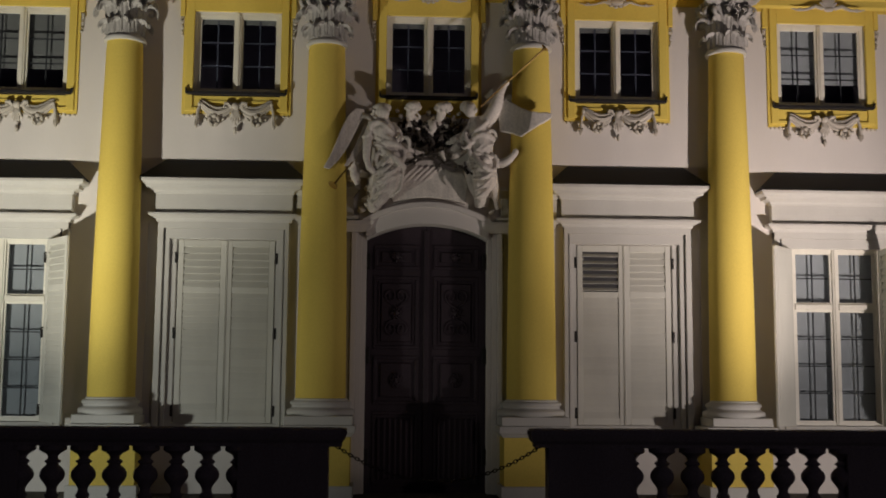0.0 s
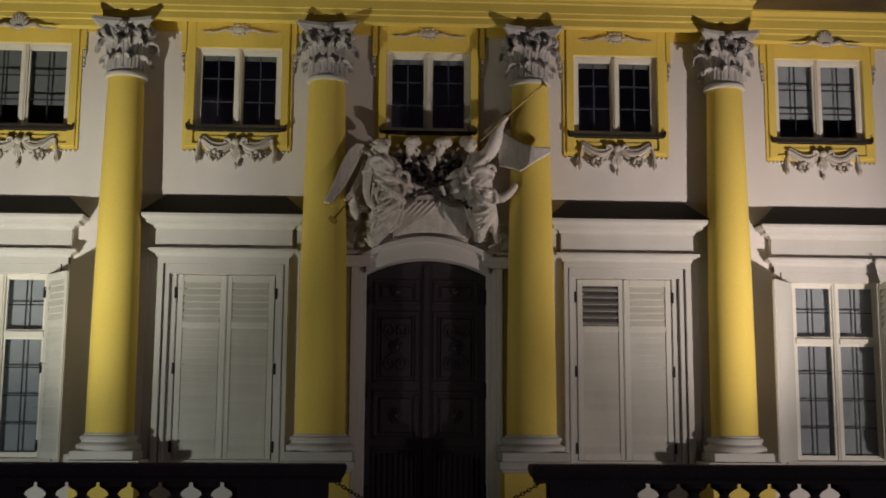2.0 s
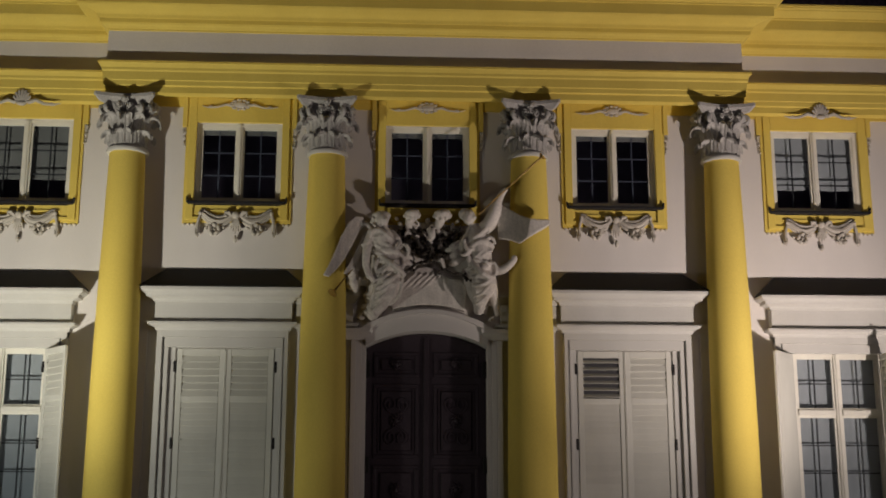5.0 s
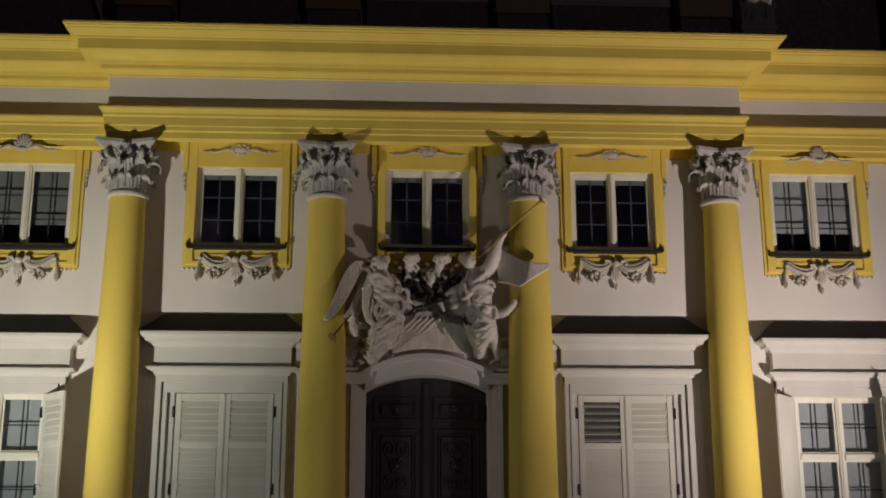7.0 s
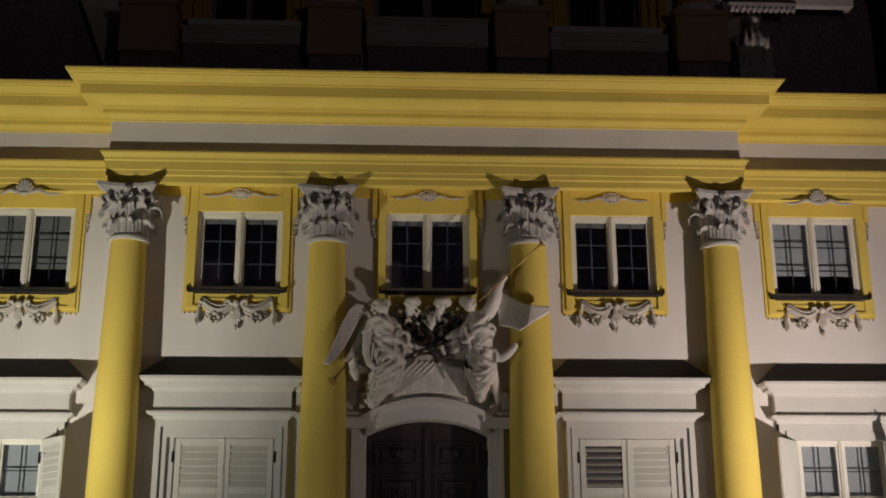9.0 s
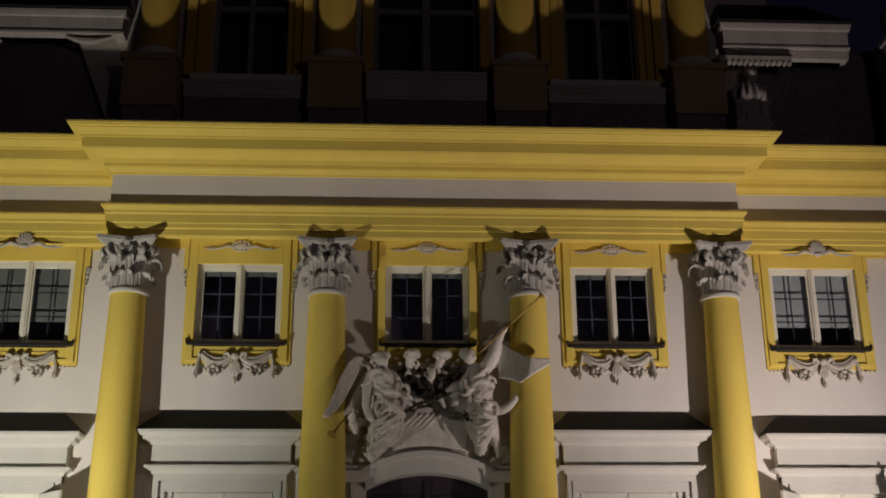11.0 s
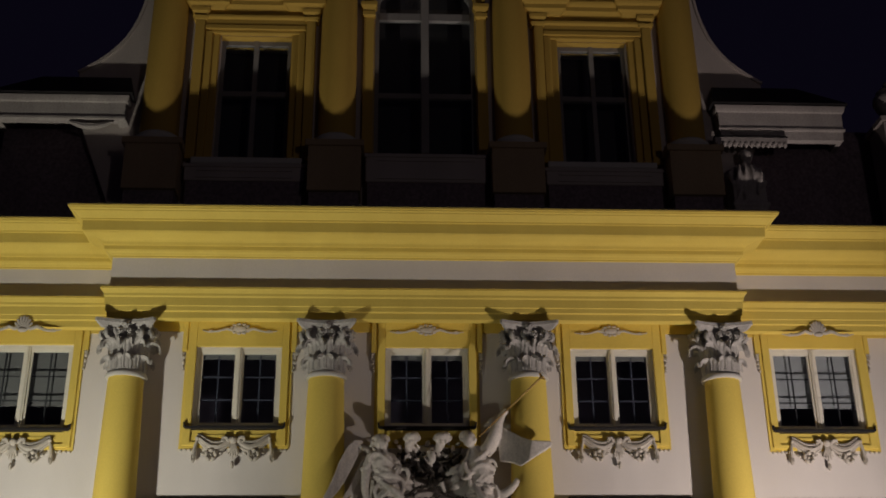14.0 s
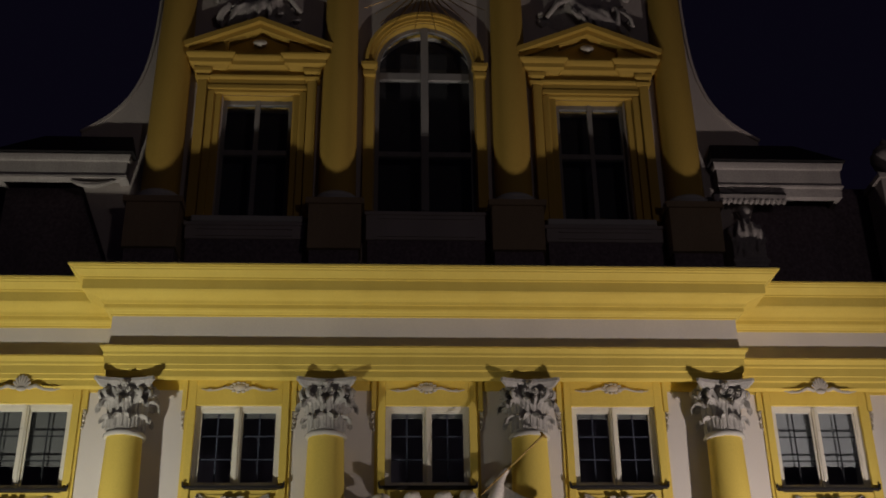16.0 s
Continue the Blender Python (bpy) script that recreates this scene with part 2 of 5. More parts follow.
for name, s in (("wall_left", -1), ("wall_right", 1)):
    holes = [tuple(sorted((s * 6.98, s * 8.70))) + (1.85, 5.22), tuple(sorted((s * 6.80, s * 8.56))) + (7.98, 9.64)]
    a, b = sorted((s * 6.004, s * 11.5))
    wall(name, a, b, SIDE, 0.9, GROUND, 11.9, holes, WHITE, "white plastered palace wall of a side bay, floodlit")
    bm = boxes((a, b, SIDE - 0.03, SIDE + 0.01, 9.88, 10.07))
    tagged(part("trim", bm, YELLOW), "yellow painted band under the architrave", "trim", kind="structure")
tagged(part("trim", boxes((-5.98, 5.98, -0.03, 0.02, 9.83, 10.07)), YELLOW), "yellow painted band under the architrave", "trim", kind="structure")
# the shell of the house behind the front
tagged(part("wall_back", boxes((-11.5, 11.5, 9.0, 9.3, GROUND, 12.0), (-11.5, -11.2, 0.92, 9.0, GROUND, 11.9), (11.2, 11.5, 0.92, 9.0, GROUND, 11.9), (-5.6, 5.6, 3.2, 3.4, GROUND, 12.0), (-11.2, -5.6, 3.2, 3.4, GROUND, 12.0), (5.6, 11.2, 3.2, 3.4, GROUND, 12.0)), INNER), "plain unlit rear walls of the house", "wall", kind="structure")
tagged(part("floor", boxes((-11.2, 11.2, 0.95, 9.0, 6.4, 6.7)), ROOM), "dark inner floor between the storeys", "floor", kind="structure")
# unseen ceiling, set low and pale violet to bounce floodlight behind the panes
tagged(part("ceiling", boxes((-11.2, 11.2, 0.95, 9.0, 10.7, 11.0)), INNER), "pale inner ceiling of the upper storey", "ceiling", kind="structure")

# ---- main entablature, breaking forward over the columns ----
FRONT, BACK = -0.65, -0.10
LINE = [(-11.5, BACK), (-6.02, BACK), (-6.02, FRONT), (6.02, FRONT), (6.02, BACK), (11.5, BACK)]
UPPER = [(x, -0.02 if y == BACK else y) for x, y in LINE]     # frieze and cornice stand further back at the sides
part_line = lambda profile: sweep(bm_new(), LINE, profile)
upper_line = lambda profile: sweep(bm_new(), UPPER, profile)
tagged(part("architrave", part_line([(0, 9.88), (0, 10.0), (0.03, 10.02), (0.035, 10.1), (0.05, 10.115), (0.055, 10.27), (0.075, 10.30), (0.08, 10.345), (0.12, 10.41), (0.135, 10.42), (0.135, 10.46), (-0.02, 10.48), (-0.9, 10.48), (-0.9, 10.06), (-0.2, 10.06), (-0.2, 9.88)]), YELLOW), "yellow painted stepped architrave over the columns", "architrave", kind="structure")
tagged(part("frieze", upper_line([(0, 10.48), (0, 11.09), (-0.9, 11.09), (-0.9, 10.48)]), WHITE), "plain grey-white frieze of the entablature", "frieze", kind="structure")
tagged(part("cornice", upper_line([(0, 11.09), (0.025, 11.095), (0.03, 11.125), (0.05, 11.13), (0.075, 11.16), (0.12, 11.185), (0.125, 11.20), (0.145, 11.205), (0.15, 11.285), (0.17, 11.29), (0.175, 11.305), (0.19, 11.345), (0.22, 11.372), (0.29, 11.395), (0.38, 11.412), (0.47, 11.424), (0.475, 11.437), (0.50, 11.445), (0.505, 11.55), (0.51, 11.645), (0.535, 11.65), (0.54, 11.68), (0.565, 11.685), (0.60, 11.715), (0.65, 11.755), (0.68, 11.77), (0.685, 11.79), (0.72, 11.81), (0.725, 11.835), (0.75, 11.84), (0.75, 11.875), (-0.9, 11.93), (-0.9, 11.09)]), YELLOW), "yellow painted projecting main cornice", "cornice", kind="structure")
tagged(part("cornice_flashing", upper_line([(0.765, 11.878), (0.765, 11.895), (-0.95, 12.02), (-0.95, 11.94)]), SHEET), "dark sheet metal flashing over the cornice", "roof", kind="structure")


# ---- columns ----
def leaf_mesh(height, width, bow, curl):
    """One acanthus leaf: lobed, ribbed, its tip rolled over. It grows up from the origin and bends towards -y."""
    bm = bm_new()
    nu, nv = 10, 16
    grids = []
    for back in (0, 1):
        g = []
        for j in range(nv + 1):
            t = j / nv
            lobe = abs(math.sin(t * math.pi * 3.5))
            w = width * (0.80 + 0.26 * math.sin(math.pi * min(1, t * 1.1))) * (0.80 + 0.22 * lobe) * (1 - 0.6 * max(0, t - 0.72) / 0.28)
            if t < 0.5:
                q = t / 0.5
                y, z, ny, nz = -bow * q * q, height * q, -1.0, 0.0
            else:
                a = (t - 0.5) / 0.5 * math.pi * 1.15
                y, z = -bow - curl * (1 - math.cos(a)), height + curl * math.sin(a)
                ny, nz = math.cos(a) * -1.0, math.sin(a) * -1.0
            row = []
            for i in range(nu + 1):
                u = i / nu * 2 - 1
                rib = 0.013 * math.cos(u * math.pi * 4) - 0.05 * width / 0.25 * u * u * (0.4 + t)
                off = rib + (0.0 if back == 0 else -0.024)
                row.append(bm.verts.new((u * w / 2, y + ny * off, z + nz * off - 0.02 * abs(u) * t)))
            g.append(row)
        grids.append(g)
    for g in grids:
        for j in range(nv):
            for i in range(nu):
                bm.faces.new((g[j][i], g[j][i + 1], g[j + 1][i + 1], g[j + 1][i]))
    f, b = grids
    rim = [(0, i) for i in range(nu + 1)] + [(j, nu) for j in range(1, nv + 1)] + [(nv, i) for i in range(nu - 1, -1, -1)] + [(j, 0) for j in range(nv - 1, 0, -1)]
    for (j, i), (j2, i2) in zip(rim, rim[1:] + rim[:1]):
        bm.faces.new((f[j][i], f[j2][i2], b[j2][i2], b[j][i]))
    return bm


def scroll_mesh(r, thick):
    """A corner volute: a tapering roll wound inwards, in the plane of x and z."""
    pts, rad = [], []
    for i in range(40):
        t = i / 39
        a = 2.2 + t * 2 * math.pi * 1.9
        q = r * (1 - 0.82 * t)
        pts.append((q * math.cos(a), 0.05 * t * -1, q * math.sin(a)))
        rad.append(thick * (1 - 0.45 * t))
    bm = tube(bm_new(), [(-r * 1.4, 0.1, -r * 2.2), (-r * 1.25, 0.06, -r * 1.0)] + pts, [thick * 0.6, thick * 0.9] + rad, 8, 1.5)
    blob(bm, (0, -0.05, 0), (r * 0.24, 0.07, r * 0.24))
    return bm


def abacus_mesh(half, z0, z1):
    """The concave top slab of the capital, with cut horns and a moulded edge."""
    bm = bm_new()
    rows = []
    for k, (grow, z) in enumerate(((-0.10, z0), (-0.05, z0 + 0.3 * (z1 - z0)), (-0.02, z0 + 0.55 * (z1 - z0)), (0.0, z0 + 0.6 * (z1 - z0)), (0.0, z1))):
        row = []
        h = half + grow
        for side in range(4):
            rot = Matrix.Rotation(side * math.pi / 2, 2)
            for i in range(9):
                u = -1 + 2 * i / 8
                p = rot @ Vector((u * h * 0.93, -h + 0.24 * half * (1 - u * u)))
                row.append(bm.verts.new((p.x, p.y, z)))
        rows.append(row)
    n = len(rows[0])
    for a, b in zip(rows, rows[1:]):
        for i in range(n):
            bm.faces.new((a[i], a[(i + 1) % n], b[(i + 1) % n], b[i]))
    bm.faces.new(rows[0]), bm.faces.new(rows[-1])
    return bm


def column(x, y, plinth, torus, foot, neck):
    """A colossal column: half width of its plinth, and radii of torus, shaft foot and neck."""
    c = thing("column", "yellow plastered engaged column with a grey carved composite capital", "column", "colossal columns of the front", at=(x, y, 0))
    part("plinth", boxes((-plinth, plinth, -plinth, 0.35, 1.86, 2.02), bevel=0.012), TRIM, c, "pale stone plinth")
    k = torus - foot
    base = [(foot + k * r, z) for r, z in ((0.86, 2.02), (1.0, 2.06), (1.0, 2.10), (0.83, 2.13), (0.55, 2.14), (0.37, 2.17), (0.41, 2.2), (0.58, 2.21), (0.58, 2.25), (0.41, 2.275), (0.16, 2.28), (0.16, 2.31), (0.04, 2.32))]
    part("base", lathe(bm_new(), base, 48), TRIM, c, "pale moulded attic base", smooth=True)
    shaft = []
    for i in range(25):
        t = i / 24
        shaft.append((foot - (foot - neck) * t ** 1.25 + 0.012 * math.sin(math.pi * t), 2.32 + 6.44 * t))
    part("shaft", lathe(bm_new(), shaft, 64), YELLOW, c, "smooth yellow tapering shaft", smooth=True)
    part("astragal", lathe(bm_new(), [(0.34, 8.76), (0.375, 8.765), (0.39, 8.80), (0.375, 8.835), (0.345, 8.84), (0.335, 8.87)], 48), TRIM, c, "pale ring under the capital", smooth=True)
    cap = part("capital", lathe(bm_new(), [(0.335, 8.86), (0.335, 9.0), (0.335, 9.30), (0.34, 9.48), (0.36, 9.58), (0.41, 9.645), (0.42, 9.66)], 32), CAPITAL, c, "grey carved composite capital", smooth=True)
    rows = ((8.872, 0.20, 0.25, 0.005, 0.038, 0.345, 22.5), (8.90, 0.44, 0.27, 0.035, 0.068, 0.345, 0))
    for z, h, w, lean, curl, r, turn in rows:
        first = None
        for k in range(8):
            a = turn + 45 * k
            m = pose(0, 0, 0, 0, 0, a) @ pose(0, -r, z)
            if first is None:
                first = part("acanthus_leaf", leaf_mesh(h, w, lean, curl), CAPITAL, cap, smooth=True)
                first.matrix_basis = m
            else:
                again("acanthus_leaf", first, cap, m)
    first = None
    for k in range(4):
        for s in (-1, 1):
            m = pose(0, 0, 0, 0, 0, 45 + 90 * k + s * 10) @ pose(0.50, 0, 9.55)
            if first is None:
                first = part("volute", scroll_mesh(0.115, 0.032), CAPITAL, cap, smooth=True)
                first.matrix_basis = m
            else:
                again("volute", first, cap, m)
    for k in range(4):
        for s in (-1, 1):
            again("helix", first, cap, pose(0, 0, 0, 0, 0, 90 * k + s * 14) @ pose(s * -0.02, -0.40, 9.575) @ Matrix.Diagonal((0.72 * s, 1.2, 0.72, 1.0)))
    first = None
    for k in range(4):
        m = pose(0, 0, 0, 0, 0, 90 * k) @ pose(0, -0.445, 9.70)
        if first is None:
            bm = bm_new()
            for i in range(7):
                a = 2 * math.pi * i / 7
                blob(bm, (0.05 * math.cos(a), -0.02, 0.05 * math.sin(a)), (0.034, 0.03, 0.034), sub=1)
            blob(bm, (0, -0.05, 0), 0.045, sub=1)
            first = part("rosette", bm, CAPITAL, cap, smooth=True)
            first.matrix_basis = m
        else:
            again("rosette", first, cap, m)
    part("abacus", abacus_mesh(0.555, 9.65, 9.81), CAPITAL, cap, "concave-sided top slab")
    return c


outer = column(-5.605, -0.35, 0.54, 0.56, 0.415, 0.325)
copy_thing(outer, pose(5.605, -0.35, 0))
inner = column(-1.90, -0.35, 0.60, 0.60, 0.45, 0.333)
copy_thing(inner, pose(1.90, -0.35, 0))


def pedestal(x, y):
    p = thing("pedestal", "yellow plastered column pedestal with pale stone cap and foot", "pedestal", "pedestals under the columns", at=(x, y, 0))
    sweep_line = [(-0.55, 0.35), (-0.55, -0.55), (0.55, -0.55), (0.55, 0.35)]
    part("die", boxes((-0.55, 0.55, -0.55, 0.345, 0.82, 1.66)), YELLOW, p)
    part("cap", sweep(bm_new(), sweep_line, [(0, 1.66), (0.03, 1.67), (0.05, 1.71), (0.085, 1.74), (0.09, 1.80), (0.08, 1.855), (-0.5, 1.855), (-0.5, 1.66)]), TRIM, p, "pale stone cap")
    part("foot", boxes((-0.61, 0.61, -0.61, 0.345, GROUND, 0.82), bevel=0.01), TRIM, p, "grey stone foot")
    return p


first = pedestal(-5.58, -0.35)
for x in (-1.90, 1.90, 5.58):
    copy_thing(first, pose(x, -0.35, 0))


# ---- lower storey: window cases, small entablatures, shutters ----
SMALL = [(0.0, 5.50), (0.03, 5.51), (0.05, 5.56), (0.135, 5.60), (0.155, 5.61), (0.155, 5.65), (0.06, 5.66), (0.05, 5.67), (0.05, 6.02), (0.08, 6.03), (0.09, 6.07), (0.15, 6.10), (0.20, 6.11), (0.21, 6.16), (0.27, 6.19), (0.30, 6.22), (0.30, 6.27), (-0.03, 6.28), (-0.03, 5.50)]


def small_entablature(x0, x1, y, group):
    e = thing("window_cornice", "pale stucco window entablature with a dark sheet metal roof", "cornice", group, at=(0, 0, 0))
    line = [(x0, y), (x0, y - 0.13), (x1, y - 0.13), (x1, y)]
    part("moulding", sweep(bm_new(), line, SMALL), TRIM, e)
    bm = bm_new()
    o, z0, z1 = 0.315, 6.285, 6.67
    a = [bm.verts.new(p) for p in ((x0 - o, y - 0.002, z0), (x0 - o, y - 0.13 - o, z0), (x1 + o, y - 0.13 - o, z0), (x1 + o, y - 0.002, z0))]
    b = [bm.verts.new(p) for p in ((x0 + 0.08, y - 0.002, z1), (x0 + 0.08, y - 0.03, z1), (x1 - 0.08, y - 0.03, z1), (x1 - 0.08, y - 0.002, z1))]
    for i in range(4):
        bm.faces.new((a[i], a[(i + 1) % 4], b[(i + 1) % 4], b[i]))
    bm.faces.new(a), bm.faces.new(b)
    part("roof", bm, SHEET, e, "black sheet metal pent roof")
    return e


STEPS = ((0.0, 0.30, 0.15), (0.30, 0.40, 0.06), (0.40, 0.62, 0.11), (0.62, 0.97, 0.04))


def window_case(x0, x1, o0, o1, y, group):
    """Stepped strips at both sides of an opening o0..o1, and the plain head above it."""
    c = thing("window_case", "pale stepped stucco window surround", "window surround", group)
    for a, b in ((x0, o0), (o1, x1)):
        s = 1 if a == x0 else -1
        e, i = (a, b) if s > 0 else (b, a)
        w = abs(b - a)
        for lo, hi, d in STEPS:
            p, q = sorted((e + s * w * lo, e + s * w * hi))
            part("strip", boxes((p, q, y - d, y + 0.004, 1.66, 5.512 - 0.32 * lo), bevel=0.007), TRIM, c)
    wa, wb = o0 - x0, x1 - o1
    for lo, hi, d in ((0.0, 0.40, 0.15), (0.40, 0.97, 0.115)):
        part("head", boxes((x0 + wa * lo, x1 - wb * lo, y - d - 0.002, y + 0.004, 5.512 - 0.32 * hi, 5.512 - 0.32 * lo), bevel=0.007), TRIM, c)
    part("sill", boxes((x0, x1, y - 0.10, y + 0.004, 1.62, 1.80), (x0 + 0.05, x1 - 0.05, y - 0.06, y + 0.1, 1.80, 1.845), bevel=0.006), TRIM, c)
    return c


for s in (-1, 1):
    a, b = sorted((s * 2.54, s * 4.93))
    o0, o1 = sorted((s * 2.79, s * 4.58))
    small_entablature(a, b, 0, "entablatures over the lower windows")
    window_case(a, b, o0, o1, 0, "lower window surrounds")
    a, b = sorted((s * 6.62, s * 9.06))
    o0, o1 = sorted((s * 6.98, s * 8.70))
    small_entablature(a, b, SIDE, "entablatures over the lower windows")
    window_case(a, b, o0, o1, SIDE, "lower window surrounds")
    # plain strips behind the columns, with the same little moulding
    for i, (a, b, y) in enumerate(((1.42, 2.36, 0), (5.12, 5.98, 0))):
        a, b = sorted((s * a, s * b))
        p = thing("wall_strip", "pale stucco strip behind a column", "pilaster", "strips behind the columns")
        part("strip", boxes((a, b, y - 0.06, y + 0.004, 1.86, 5.505)), TRIM if i == 0 else WHITE, p)
        if i == 0:
            respond = [(a, y), (a, y - 0.10), (b, y - 0.10), (b, y)]
            part("base", sweep(bm_new(), respond, [(0, 2.02), (0.10, 2.025), (0.12, 2.06), (0.12, 2.10), (0.10, 2.13), (0.055, 2.14), (0.04, 2.17), (0.045, 2.2), (0.07, 2.21), (0.07, 2.25), (0.05, 2.275), (0.015, 2.28), (0.015, 2.31), (-0.02, 2.32), (-0.03, 2.02)]), TRIM, p, "pale moulded base")
            part("plinth", sweep(bm_new(), respond, [(-0.03, 1.862), (0.115, 1.862), (0.115, 2.018), (-0.03, 2.018)]), TRIM, p, "pale stone plinth")
            part("moulding", sweep(bm_new(), [(a, y), (a, y - 0.06), (b, y - 0.06), (b, y)], SMALL[:9] + [(0.05, 6.02), (0.16, 6.16), (0.16, 6.22), (-0.02, 6.22), (-0.02, 5.5)]), TRIM, p)

SLATS = {}


def shutter_leaf(hinge, label, group):
    """One louvred leaf, 0.885 by 3.33 m; local x from 0, face towards -y, hinges at the left (0) or the right (1)."""
    w, h = 0.885, 3.33
    s = thing("shutter", label, "shutter", group)
    part("stile", boxes((0.004, 0.105, -0.045, 0, 0, h), bevel=0.005), SHUTTER, s)
    part("stile", boxes((w - 0.105, w - 0.004, -0.045, 0, 0, h), bevel=0.005), SHUTTER, s)
    for z0, z1 in ((0.0, 0.13), (2.36, 2.46), (h - 0.12, h)):
        part("rail", boxes((0.106, w - 0.106, -0.043, 0, z0, z1), bevel=0.005), SHUTTER, s)
    if not SLATS:
        bm = boxes((0.0, w - 0.218, -0.005, 0.005, -0.065, 0.065), bevel=0.003)
        SLATS["slat"] = part("slat", bm, SHUTTER, s)
        SLATS["slat"].matrix_basis = pose(0.103, -0.022, 2.52, -21)
        zs = range(1, 6)
    else:
        zs = range(6)
    for k in zs:
        again("slat", SLATS["slat"], s, pose(0.103, -0.022, 2.52 + 0.126 * k, -21))
    for k in range(20):
        again("slat", SLATS["slat"], s, pose(0.103, -0.021, 0.19 + 0.1125 * k, -13))
    x = -0.03 if hinge == 0 else w + 0.03
    for z in (0.22, 1.62, 3.0):
        hp = part("hinge", boxes((x - 0.022, x + 0.022, -0.075, -0.035, z - 0.10, z + 0.10), bevel=0.006), IRON, s, "black iron hinge")
        a, b = sorted((x, x - 0.16 if hinge else x + 0.16))
        part("strap", boxes((a, b, -0.056, -0.046, z + 0.05, z + 0.072)), SHUTTER, hp)
    part("louvre_backing", boxes((0.1, w - 0.1, -0.004, 0.006, 2.44, h - 0.1), (0.1, w - 0.1, -0.004, 0.006, 0.12, 2.38)), SHUTTER, s)
    bead = 0.004 if hinge else w - 0.004
    part("bead", boxes((bead - 0.018, bead + 0.018, -0.06, -0.01, 0.01, h - 0.01), bevel=0.006), SHUTTER, s)
    return s


closed = "closed pale painted louvred window shutter, upper slats tilted"
opened = "pale painted louvred window shutter, swung open"
left = shutter_leaf(0, closed, "shutters of the lower windows")
right = shutter_leaf(1, closed, "shutters of the lower windows")
left.matrix_basis, right.matrix_basis = pose(-4.57, 0.02, 1.853), pose(-3.685, 0.02, 1.853)
ajar = copy_thing(left, pose(2.80, 0.02, 1.853))
for o in ajar.children:
    if o.name.startswith("slat") and o.location.z > 2.5:
        o.matrix_basis = Matrix.Translation(o.location) @ pose(0, 0, 0, -52)
    # dark backing paints the shaded gaps between the raised slats
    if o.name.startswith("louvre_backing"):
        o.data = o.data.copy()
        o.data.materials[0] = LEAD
copy_thing(right, pose(3.685, 0.02, 1.853))
for x, y, turn, kind in ((7.0, SIDE - 0.06, 231, left), (8.70, SIDE - 0.06, 262, right), (-7.0, SIDE - 0.06, -51, left), (-8.70, SIDE - 0.06, -82, right)):
    o = copy_thing(kind, pose(x, y, 1.853, 0, 0, turn) @ pose(0.05, 0, 0))
    tagged(o, opened)
# the boards behind the closed shutters
for s in (-1, 1):
    a, b = sorted((s * 2.795, s * 4.575))
    tagged(part("shutter_backing", boxes((a, b, 0.10, 0.13, 1.855, 5.185)), SHUTTER), "pale boarding behind the closed shutters", "boarding", kind="structure")


